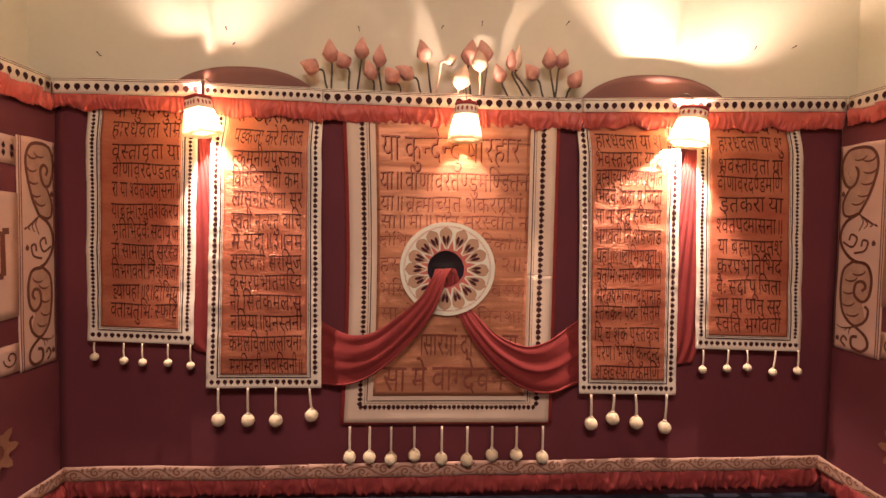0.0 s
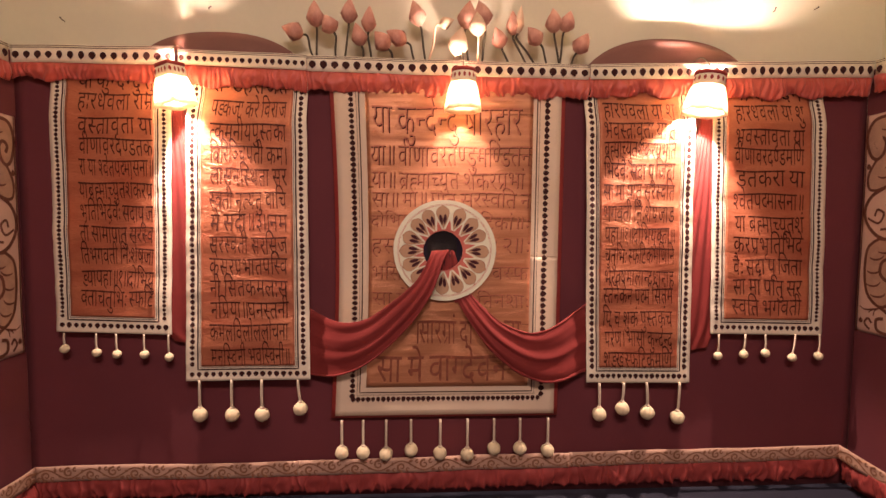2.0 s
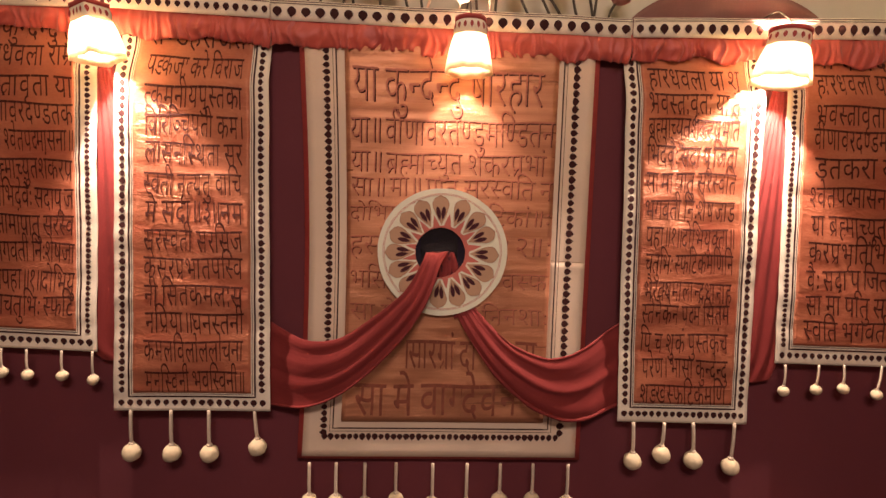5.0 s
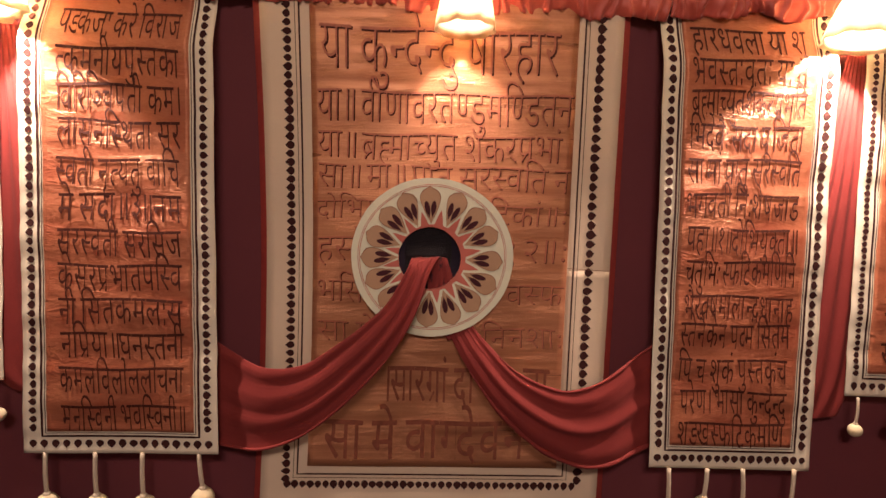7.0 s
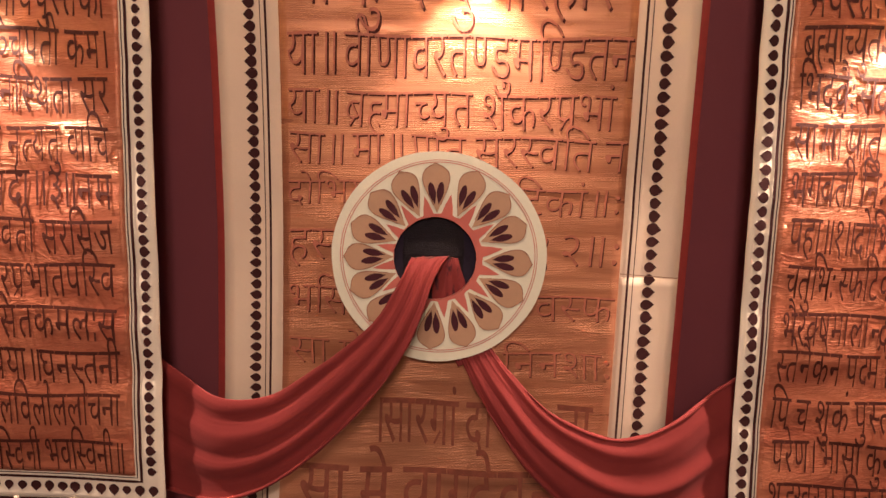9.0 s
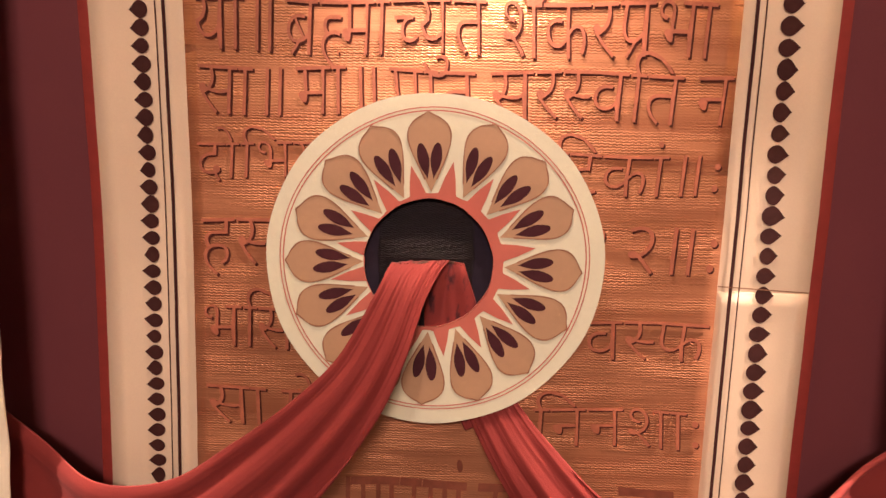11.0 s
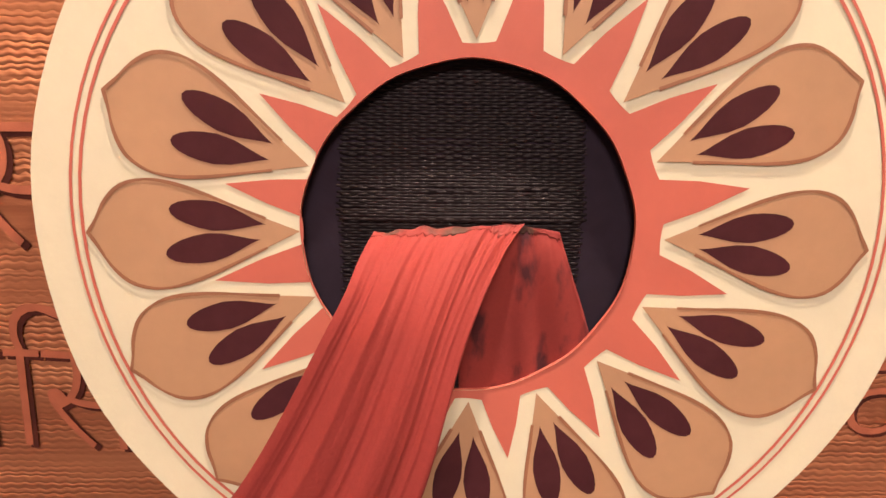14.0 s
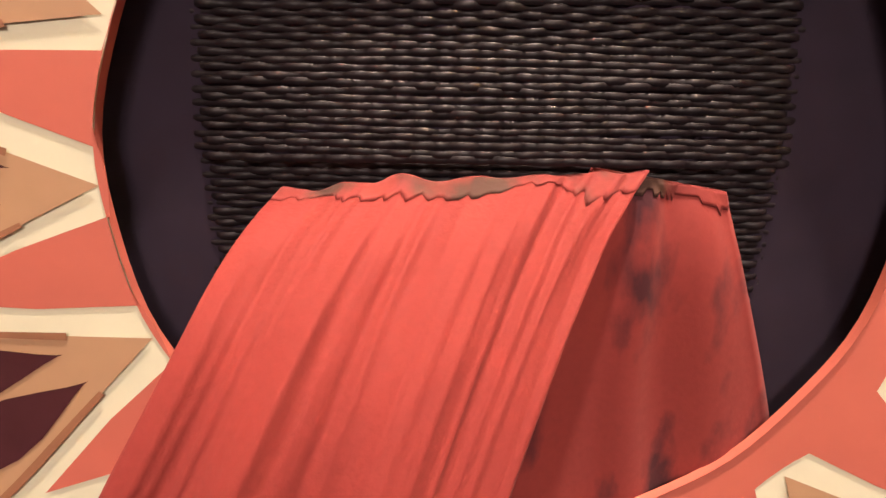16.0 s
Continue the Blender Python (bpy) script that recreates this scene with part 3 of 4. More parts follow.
def disc():
    top = thing("lotus_disc", "round cream card disc painted with lotus petals round a dark hole", "wall ornament", (DX, DY, DZ))
    verts, faces, n = [], [], 96
    for y, k in ((DY, 0), (DY + 0.0018, 1)):
        for i in range(n):
            w = 2 * math.pi * i / n
            wob = 1 + 0.004 * math.sin(3 * w + 1) + 0.002 * math.sin(11 * w)
            px, pz = DX + DR * wob * math.cos(w), DZ + DR * 0.984 * wob * math.sin(w)
            verts.append((px, y - DY + dish(px, pz), pz))
        for i in range(n):
            w = 2 * math.pi * i / n
            px, pz = PX + hole_r(w) * math.cos(w), PZ + hole_r(w) * math.sin(w)
            verts.append((px, y - DY + dish(px, pz), pz))
    for i in range(n):
        j = (i + 1) % n
        faces += [(i, j, n + j, n + i), (2 * n + i, 3 * n + i, 3 * n + j, 2 * n + j), (i, 2 * n + i, 2 * n + j, j), (n + i, n + j, 3 * n + j, 3 * n + i)]
    part("card", from_lists("card", verts, faces, False), CARD, top, "cream card ring")
    lay = lambda lift: (lambda x, z: (DX + x, dish(DX + x, DZ + z) - 1.7 * lift, DZ + z))
    # vermilion ring and rays round the hole
    f = Flat()
    ring = []
    rnd = random.Random(2)
    turn = radians(91.5)
    for i in range(16):
        w0 = turn + 2 * math.pi * i / 16
        reach = 0.146 + 0.012 * abs(math.cos(w0)) + rnd.uniform(-0.006, 0.006)
        for dw, r in ((0.0, 0.1065), (0.04, 0.1067), (0.082, 0.1075), (0.135, 0.1075 + 0.45 * (reach - 0.1075)), (0.196, reach), (0.258, 0.1075 + 0.45 * (reach - 0.1075)), (0.311, 0.1075), (0.352, 0.1067)):
            ring.append((uneven(w0 + dw), r))
    k = len(f.verts)
    for w, r in ring:
        f.verts.append((r * math.cos(w), r * math.sin(w)))
        rad = HR
        for _ in range(6):
            ax, az = rad * math.cos(w) + DX - PX, rad * math.sin(w) + DZ - PZ
            rad += hole_r(math.atan2(az, ax)) - math.hypot(ax, az)
        f.verts.append((rad * math.cos(w), rad * math.sin(w)))
    m = len(ring)
    for i in range(m):
        a, c = k + 2 * i, k + 2 * ((i + 1) % m)
        f.faces.append((a, c, c + 1, a + 1))
    part("sun_ring", f.mesh(lay(0.0002), "sun_ring"), VERMILION, top, "vermilion painted ring with rays")
    lip = []
    for y in (DY + DISH - 0.0008, DY + DISH + 0.0021):
        lip += [(PX + (hole_r(2 * math.pi * i / n) - 0.0004) * math.cos(2 * math.pi * i / n), y, PZ + (hole_r(2 * math.pi * i / n) - 0.0004) * math.sin(2 * math.pi * i / n)) for i in range(n)]
    part("hole_lip", from_lists("hole_lip", lip, [(i, (i + 1) % n, n + (i + 1) % n, n + i) for i in range(n)]), VERMILION, top)
    # petals
    for i in range(16):
        w = uneven(turn + 2 * math.pi * i / 16) + rnd.uniform(-0.012, 0.012)
        c, s = math.cos(w), math.sin(w)
        q = lambda r, d: (r * c - d * s, r * s + d * c)
        r0, r1, half = 0.1085, 0.2270 + rnd.uniform(-0.003, 0.002), 0.0325 * rnd.uniform(0.96, 1.03)
        prof = [(0.0, 0.0), (0.25, 0.42), (0.45, 0.76), (0.6, 0.95), (0.72, 1.0), (0.83, 0.88), (0.91, 0.58), (0.96, 0.24), (1.0, 0.0)]
        run = [(p.x, max(0.0, p.y)) for p in curve_points([(a, d, 0) for a, d in prof], 24)]
        skew = rnd.uniform(-0.06, 0.06)
        edge = [q(r0 + (r1 - r0) * a, half * (d + skew * math.sin(math.pi * a))) for a, d in run] + [q(r0 + (r1 - r0) * a, half * (-d + skew * math.sin(math.pi * a))) for a, d in run[-2:0:-1]]
        f = Flat()
        f.fan(q(0.18, 0), edge)
        petal = part("petal", f.mesh(lay(0.0003 + 0.00001 * i), "petal"), TAN, top)
        f = Flat()
        f.ribbon(edge[2:-1], [0.0013 + 0.0010 * abs(math.sin(i * 0.37 + w)) for i in range(len(edge) - 3)])
        part("petal_outline", f.mesh(lay(0.00055), "petal_outline"), UMBER, petal)
        for sgn in (1, -1):
            root, tip = q(0.124, sgn * 0.0035), q(0.184 + rnd.uniform(-0.004, 0.004), sgn * 0.0135)
            mid = Vector(root) * 0.42 + Vector(tip) * 0.58
            ang = math.degrees(math.atan2(root[1] - tip[1], root[0] - tip[0]))
            f = Flat()
            f.leaf(mid.x, mid.y, 0.060, 0.0165, ang)
            part("petal_drop", f.mesh(lay(0.0005), "petal_drop"), PLUM, petal)
    f = Flat()
    for r, wd in ((0.2305, 0.0018), (0.2355, 0.0016)):
        f.ribbon([(r * (1 + 0.004 * math.sin(5 * a)) * math.cos(a), r * 0.985 * (1 + 0.004 * math.sin(5 * a)) * math.sin(a)) for a in [2 * math.pi * i / 90 for i in range(91)]], wd)
    part("rim_line", f.mesh(lay(0.0003), "rim_line"), VERMILION, top)


disc()


def black_weave():
    """The black painted reed behind the disc's hole: straws over and under upright threads, parted by a slit."""
    top = thing("black_reed_patch", "black painted woven reed patch with a slit seen through the disc", "mat", (PX, CY, PZ))
    verts, faces = [], []
    pitch, cols, per = 0.0018, 0.0105, 8
    wide, mid = 0.083, PX - 0.004
    nseg = int(2 * wide / cols * per)
    rnd = random.Random(9)
    rows = int(0.24 / pitch)
    for r in range(rows):
        zc = PZ - 0.12 + r * pitch
        k = len(verts)
        ph = math.pi * (r % 2) + rnd.uniform(-0.4, 0.4)
        rad = pitch * rnd.uniform(0.44, 0.56)
        sag, ragged = rnd.uniform(-0.0004, 0.0004), rnd.uniform(0.93, 1.03)
        for i in range(nseg + 1):
            x = mid - wide * ragged + 2 * wide * ragged * i / nseg
            over = math.tanh(2.2 * math.sin(2 * math.pi * x / cols + ph + 0.4 * noise.noise((x * 30, r * 0.15, 3))))
            y = CY - 0.0070 - 0.0006 * over
            y += 0.0045 * max(0.0, abs(x - mid) / wide - 0.86) / 0.14
            # the two flaps of the slit curl apart
            gap = zc - 1.2955
            if abs(gap) < 0.03:
                y -= 0.006 * max(0.0, 1 - ((x - mid) / wide) ** 2) * (1 - abs(gap) / 0.03) * (1 if gap > 0 else 0.3)
            zz = zc + sag * math.sin(x * 60) + 0.0003 * noise.noise((x * 200, r, 0))
            for a in range(4):
                w = math.pi * (a / 3)
                verts.append((x, y - rad * 0.5 * math.sin(w), zz - rad * math.cos(w)))
        for i in range(nseg):
            for a in range(3):
                q = k + i * 4 + a
                faces.append((q, q + 1, q + 5, q + 4))
    tagged(part("reed_weave", from_lists("reed_weave", verts, faces), BLACK_REED, top), kind="stuff")
    part("backing", block(PX - 0.118, PX + 0.118, CY - 0.0066, CY - 0.0052, PZ - 0.12, PZ + 0.12), NAVY_BACK, top, "plain dark navy backing cloth")


black_weave()


# ---- red cloth swags ----
def cloth(name, label, upper, lower, folds, depth, nu=90, nv=64, seed=0, mat=None, bulge=0.0, fade=9.0, crease=0.0, rolls=(), fray=0.0):
    """Cloth between two edges; folds run along it, deeper in its middle."""
    ups, los = curve_points(upper, nu), curve_points(lower, nu)

    def fn(u, v):
        i = min(nu, round(u * nu))
        a, b = ups[i], los[i]
        v2 = v + 0.02 * math.sin(9 * v + 3 * u + seed)
        p = a.lerp(b, v2)
        ridge = math.sin(v * folds * math.pi * 2 + 1.2 * math.sin(u * 2.5 + seed) + 1.3 * noise.noise((v * 2.5, u * 1.2, seed)))
        env = (0.45 + 0.55 * math.sin(math.pi * min(1, max(0, u)))) * min(1.0, 0.12 + u * fade) * min(1.0, 0.45 + (1 - u) * 4)
        fine = crease * (0.25 + 0.75 * max(0.0, 1 - u / 0.4))
        d = depth * env * (0.62 * ridge + 0.2) + 0.2 * depth * noise.noise((v * 9, u * 3, seed + 4))
        d += bulge * math.sin(math.pi * v) * env + fine * ((1 - abs(noise.noise((v * 11, u * 1.6, seed + 9))) * 2) + 0.35 * (1 - abs(noise.noise((v * 27 + 1.5 * u, u * 4, seed + 5))) * 2))
        d += 0.35 * fine * noise.noise((v * 9, u * 26, seed + 1))
        torn = 0.0032 * noise.noise((v * 7, seed, 8)) * max(0.0, 1 - u * 25) if crease else 0.0
        return (p.x, p.y - d, p.z + torn + 0.4 * depth * env * math.sin(v * folds * 6.28 + 1 + seed))
    base = ups[nu // 2].lerp(los[nu // 2], 1.0)
    top = thing(name, label, "drapery", (base.x, base.y, base.z))
    part("cloth", sheet(fn, nu, nv, 0.0018, name), mat or SATIN, top)
    if fray:
        # the raw upper edge, dark with paint
        hem = lambda u, v: Vector(fn(0.0, v)).lerp(Vector(fn(fray * (0.7 + 0.5 * noise.noise((v * 5, seed, 2)) + 0.28 * noise.noise((v * 34, seed, 6))), v)), u) - Vector((0, 0.0004, 0))
        part("frayed_edge", sheet(hem, 4, 70, 0.0004, "frayed_edge"), SATIN_FRAY, top, "frayed dark-stained edge")
    for v, u0, thick in rolls:
        run = [Vector(fn(u0 + (0.97 - u0) * i / 40, v)) - Vector((0, 0.002, 0)) for i in range(41)]
        part("rolled_edge", tube(run, [thick * min(1.0, 0.15 + i / 8) * (0.85 + 0.3 * noise.noise((i * 0.3, v, seed))) for i in range(41)], 10), mat or SATIN, top, "rolled edge of the red cloth")
    return top


cloth("red_swag", "red satin cloth drawn out of the disc's hole and draped sideways",
      [(-0.228, 2.799, 1.2885), (-0.233, 2.772, 1.277), (-0.246, 2.752, 1.246), (-0.300, 2.742, 1.150), (-0.370, 2.738, 1.080), (-0.450, 2.736, 1.018), (-0.557, 2.74, 0.948), (-0.68, 2.75, 0.933), (-0.802, 2.798, 0.972), (-0.93, 2.815, 1.05)],
      [(-0.135, 2.799, 1.2945), (-0.150, 2.782, 1.276), (-0.171, 2.758, 1.232), (-0.195, 2.738, 1.150), (-0.235, 2.73, 1.060), (-0.311, 2.728, 0.952), (-0.433, 2.73, 0.822), (-0.558, 2.74, 0.721), (-0.684, 2.755, 0.668), (-0.801, 2.798, 0.656), (-0.93, 2.815, 0.68)],
      3.2, 0.0065, 140, 110, 1.0, bulge=0.012, fade=1.6, crease=0.0025, fray=0.05, rolls=((0.995, 0.45, 0.006),))
cloth("red_cloth_tail", "red satin cloth end going from the slit down behind the disc",
      [(-0.148, 2.8000, 1.2945), (-0.158, 2.7965, 1.270), (-0.172, 2.7972, 1.22), (-0.165, 2.7975, 1.14), (-0.125, 2.797, 1.06), (-0.105, 2.795, 1.02)],
      [(-0.114, 2.8000, 1.2890), (-0.107, 2.7965, 1.266), (-0.092, 2.7972, 1.22), (-0.070, 2.7975, 1.14), (-0.045, 2.797, 1.085), (-0.030, 2.795, 1.05)],
      3.0, 0.0020, 50, 40, 4.0, SATIN_STAINED, fray=0.07)
cloth("red_swag", "red satin cloth coming from under the disc and draped sideways",
      [(-0.060, 2.799, 1.130), (-0.023, 2.795, 1.072), (0.026, 2.770, 1.018), (0.122, 2.742, 0.932), (0.249, 2.735, 0.880), (0.342, 2.738, 0.886), (0.433, 2.758, 0.923), (0.535, 2.80, 0.983), (0.68, 2.815, 1.07)],
      [(-0.125, 2.799, 1.110), (-0.098, 2.795, 1.036), (-0.033, 2.760, 0.928), (0.066, 2.735, 0.802), (0.196, 2.728, 0.690), (0.326, 2.735, 0.634), (0.437, 2.758, 0.631), (0.549, 2.80, 0.664), (0.70, 2.815, 0.72)],
      2.6, 0.0075, 120, 84, 2.3, bulge=0.012, fade=2.2, crease=0.0012, rolls=((0.995, 0.25, 0.009), (0.008, 0.3, 0.006)))
cloth("red_side_drape", "red satin cloth gathered under the lamp and falling between two banners",
      [(-1.50, 2.815, 1.98), (-1.50, 2.812, 1.6), (-1.53, 2.81, 1.2), (-1.56, 2.81, 0.93), (-1.50, 2.812, 0.83)],
      [(-1.44, 2.815, 1.98), (-1.36, 2.812, 1.55), (-1.24, 2.81, 1.1), (-1.12, 2.81, 0.84), (-1.10, 2.812, 0.76)],
      5.0, 0.008, 60, 60, 3.1)
cloth("red_side_drape", "red satin cloth gathered under the lamp and falling between two banners",
      [(1.16, 2.815, 1.98), (1.06, 2.812, 1.55), (0.93, 2.81, 1.1), (0.84, 2.81, 0.82), (0.83, 2.812, 0.72)],
      [(1.22, 2.815, 1.98), (1.255, 2.812, 1.6), (1.275, 2.81, 1.2), (1.28, 2.81, 0.93), (1.24, 2.812, 0.78)],
      6.0, 0.008, 60, 60, 5.7)


# ---- frieze and frills ----
def frieze(label, p0, p1, high0, high1, pitch, drop, seed, y0=2.795, y1=2.795):
    """A painted strip from p0 to p1 (x, y, top height)."""
    rnd = random.Random(seed)
    a, b = Vector(p0), Vector(p1)
    top = thing("frieze_band", label, "trim", tuple((a + b) / 2), "painted frieze strips")
    run = (b - a).length
    out = Vector((b.y - a.y, a.x - b.x, 0)).normalized()
    if out.dot(Vector((-0.1, 0, 0)) - (a + b) / 2) < 0:
        out = -out

    def place(s, t, lift=0.0):
        f = s / run
        p = a.lerp(b, f)
        high = high0 + (high1 - high0) * f
        w = 0.004 * noise.noise((s * 3, seed, 0))
        return p + out * (lift + 0.003 * noise.noise((s * 5, seed, 2))) + Vector((0, 0, w - (1 - t) * high))
    part("strip", sheet(lambda u, v: place(u * run, v), 60, 3, 0.004, away=tuple(-out)), CLOTH, top, "cream cloth strip")
    f = Flat()
    for t in (0.93, 0.82):
        f.ribbon([(run * i / 50, t) for i in range(51)], 0.035)
    part("strip_line", f.mesh(lambda s, t: place(s, t, 0.003)), INK, top)
    n = round(run / pitch)
    many = n > 40
    verts, faces = [], []
    for i in range(n):
        s0 = (i + 0.5) * run / n
        fl = Flat()
        fl.leaf(0, 0, drop * rnd.uniform(0.9, 1.1), drop * 0.72 * rnd.uniform(0.9, 1.1), 270 + rnd.uniform(-6, 6))
        pts = [place(min(run, max(0, s0 + dx)), 0.42 + dz / high0, 0.0035) for dx, dz in fl.verts]
        if not many:
            part("drop", from_lists("drop", pts, fl.faces, False), INK, top)
            continue
        k = len(verts)
        verts += pts
        faces += [tuple(k + q for q in fc) for fc in fl.faces]
    if many:
        tagged(part("drop_row", from_lists("drop_row", verts, faces, False), INK, top), kind="stuff")
    return top


def frill(label, p0, p1, high, seed, pleat=0.062, depth=0.017, ragged=0.030, mat=None):
    a, b = Vector(p0), Vector(p1)
    run = (b - a).length
    out = Vector((b.y - a.y, a.x - b.x, 0)).normalized()
    if out.dot(Vector((-0.1, 0, 0)) - (a + b) / 2) < 0:
        out = -out
    top = thing("frill", label, "trim", tuple((a + b) / 2 - Vector((0, 0, high))), "gathered frills")

    def fn(u, v):
        s = u * run
        p = a.lerp(b, u)
        wob = 2.2 * noise.noise((s * 7, seed, 0)) + 1.0 * noise.noise((s * 23, seed, v))
        fold = math.sin(2 * math.pi * s / pleat + wob * 2.4 + 0.9 * v * noise.noise((s * 5, seed, 3)))
        fold = 1 - 2 * abs(fold) ** 0.7 if fold > 0 else fold
        low = high + ragged * noise.noise((s * 9, seed, 7)) + 0.22 * ragged * fold
        fold += 0.9 * noise.noise((s * 31, seed + 2, v * 2.4)) * (1 - 0.5 * v)
        d = depth * (0.25 + 0.75 * (1 - v)) * (fold * 0.6 + 0.6 * noise.noise((s * 16, seed, v * 1.6))) + 0.012 * math.sin(math.pi * v)
        return p + out * d + Vector((0.006 * math.sin(v * 5 + s * 30), 0, -(1 - v) * low))
    part("cloth", sheet(fn, int(run / 0.006), 10, 0.0015, away=tuple(-out)), mat or FRILL, top)
    return top


FY = 2.792
frieze("cream strip painted with dark drops above the banners", (XL + 0.03, FY, 2.254), (-1.462, FY - 0.01, 2.261), 0.082, 0.086, 0.050, 0.042, 1)
frieze("cream strip painted with small dark drops above the banners", (-1.442, FY - 0.012, 2.247), (-0.838, FY - 0.01, 2.235), 0.070, 0.074, 0.036, 0.030, 2)
frieze("cream strip painted with dark drops above the middle banner", (-0.838, FY, 2.236), (0.560, FY, 2.221), 0.075, 0.073, 0.053, 0.046, 3)
frieze("cream strip painted with dark drops above the banners", (0.560, FY - 0.012, 2.221), (XR - 0.03, FY, 2.280), 0.073, 0.087, 0.048, 0.042, 4)
frieze("cream strip painted with dark drops along the side wall", (XL + 0.03, 2.78, 2.254), (XL + 0.03, -1.2, 2.27), 0.085, 0.085, 0.05, 0.042, 5)
frieze("cream strip painted with dark drops along the side wall", (XR - 0.03, 2.78, 2.275), (XR - 0.03, -1.2, 2.27), 0.085, 0.085, 0.05, 0.042, 6)
frill("gathered orange-red cloth frill under the frieze", (XL + 0.03, FY + 0.006, 2.185), (-1.46, FY, 2.185), 0.09, 1)
frill("gathered orange-red cloth frill under the frieze", (-1.45, FY, 2.185), (-0.838, FY, 2.172), 0.105, 2)
frill("gathered orange-red cloth frill under the frieze", (-0.838, FY + 0.006, 2.17), (0.56, FY + 0.006, 2.158), 0.105, 3, 0.085)
frill("gathered orange-red cloth frill under the frieze", (0.56, FY, 2.158), (1.12, FY, 2.17), 0.095, 4, 0.075, 0.022)
frill("gathered orange-red cloth frill under the frieze", (1.12, FY, 2.17), (XR - 0.03, FY + 0.006, 2.2), 0.105, 5)
frill("gathered orange-red cloth frill along the side wall", (XL + 0.03, 2.78, 2.185), (XL + 0.03, -1.2, 2.19), 0.1, 6)
frill("gathered orange-red cloth frill along the side wall", (XR - 0.03, 2.78, 2.2), (XR - 0.03, -1.2, 2.19), 0.09, 7)


# ---- scrolled trim at the foot ----
def spiral(x, z, r, turns, start, sign, n=22):
    return [(x + r * (1 - 0.8 * i / n) * math.cos(start + sign * turns * 2 * math.pi * i / n), z + r * (1 - 0.8 * i / n) * math.sin(start + sign * turns * 2 * math.pi * i / n)) for i in range(n + 1)]


def scroll_strip(name, label, p0, p1, high, period, seed, group):
    a, b = Vector(p0), Vector(p1)
    run = (b - a).length
    out = Vector((b.y - a.y, a.x - b.x, 0)).normalized()
    if out.dot(Vector((-0.1, 0, 0)) - (a + b) / 2) < 0:
        out = -out
    top = thing(name, label, "trim", tuple((a + b) / 2), group)

    def place(s, t, lift=0.0):
        p = a.lerp(b, s / run)
        w = 0.008 * noise.noise((s * 1.6, seed, 0)) + 0.003 * noise.noise((s * 7, seed, 1))
        return p + out * (lift + 0.004 * noise.noise((s * 4, seed, 5))) + Vector((0, 0, w - high + t))
    part("strip", sheet(lambda u, v: place(u * run, v * high), 80, 4, 0.004, away=tuple(-out)), TRIM, top, "pinkish tan cloth strip")
    f = Flat()
    rnd = random.Random(seed)
    n = max(1, round(run / period))
    per = run / n
    wave = lambda s: high * (0.5 + 0.30 * math.sin(2 * math.pi * s / per))
    f.ribbon([(run * i / (n * 24), wave(run * i / (n * 24))) for i in range(n * 24 + 1)], 0.007)
    for i in range(2 * n):
        s = (i + 0.5) * per / 2
        up = 1 if i % 2 else -1
        # a fat curl in each bend of the stem, with two smaller ones beside it
        for ds, dz, r, turns in ((0.0, 0.10, 0.30, 1.15), (-0.15 * per, 0.26, 0.15, 0.8), (0.15 * per, 0.24, 0.17, 0.8)):
            f.ribbon(spiral(s + ds, high * (0.5 + dz * up), high * r, turns, math.pi * 0.5 * up + rnd.uniform(-0.3, 0.3), up), [0.012 * (1 - 0.55 * k / 22) * (0.7 if ds else 1.0) for k in range(23)])
        f.leaf(s + per * 0.20, high * (0.5 - 0.30 * up), 0.028, 0.014, rnd.uniform(0, 360))
        f.leaf(s - per * 0.20, high * (0.5 - 0.12 * up), 0.022, 0.011, rnd.uniform(0, 360))
        f.leaf(s, high * (0.5 + 0.40 * up), 0.020, 0.010, rnd.uniform(0, 360))
    f.verts = [(min(run, max(0, s)), t) for s, t in f.verts]
    part("scroll_pattern", f.mesh(lambda s, t: place(s, t, 0.004)), UMBER, top, "brown painted scrolls")
    return top


TY = 2.79
scroll_strip("scroll_trim", "cream cloth trim painted with brown scrolls near the floor", (XL + 0.06, TY, 0.205), (-0.9, TY, 0.212), 0.078, 0.23, 1, "scrolled trims")
scroll_strip("scroll_trim", "cream cloth trim painted with brown scrolls near the floor", (-0.9, TY - 0.004, 0.216), (0.5, TY - 0.004, 0.233), 0.078, 0.24, 2, "scrolled trims")
scroll_strip("scroll_trim", "cream cloth trim painted with brown scrolls near the floor", (0.5, TY, 0.233), (XR - 0.1, TY, 0.248), 0.076, 0.22, 3, "scrolled trims")
scroll_strip("scroll_trim", "cream cloth trim painted with brown scrolls along the side", (XL + 0.06, TY, 0.205), (XL + 0.03, -1.2, 0.21), 0.078, 0.23, 4, "scrolled trims")
scroll_strip("scroll_trim", "cream cloth trim painted with brown scrolls along the side", (XR - 0.1, TY, 0.248), (XR - 0.05, 2.55, 0.2), 0.076, 0.2, 5, "scrolled trims")
scroll_strip("scroll_trim", "cream cloth trim painted with brown scrolls along the side", (XR - 0.05, 2.55, 0.2), (XR - 0.03, -1.2, 0.2), 0.076, 0.22, 6, "scrolled trims")
frill("gathered dull red cloth frill below the scrolled trim", (XL + 0.06, TY + 0.01, 0.14), (XR - 0.1, TY + 0.01, 0.172), 0.115, 11, 0.13, 0.020, 0.018, DULL)
frill("gathered dull red cloth frill below the side trim", (XL + 0.05, TY, 0.14), (XL + 0.03, -1.2, 0.14), 0.11, 12, 0.09, 0.02, 0.02, DULL)
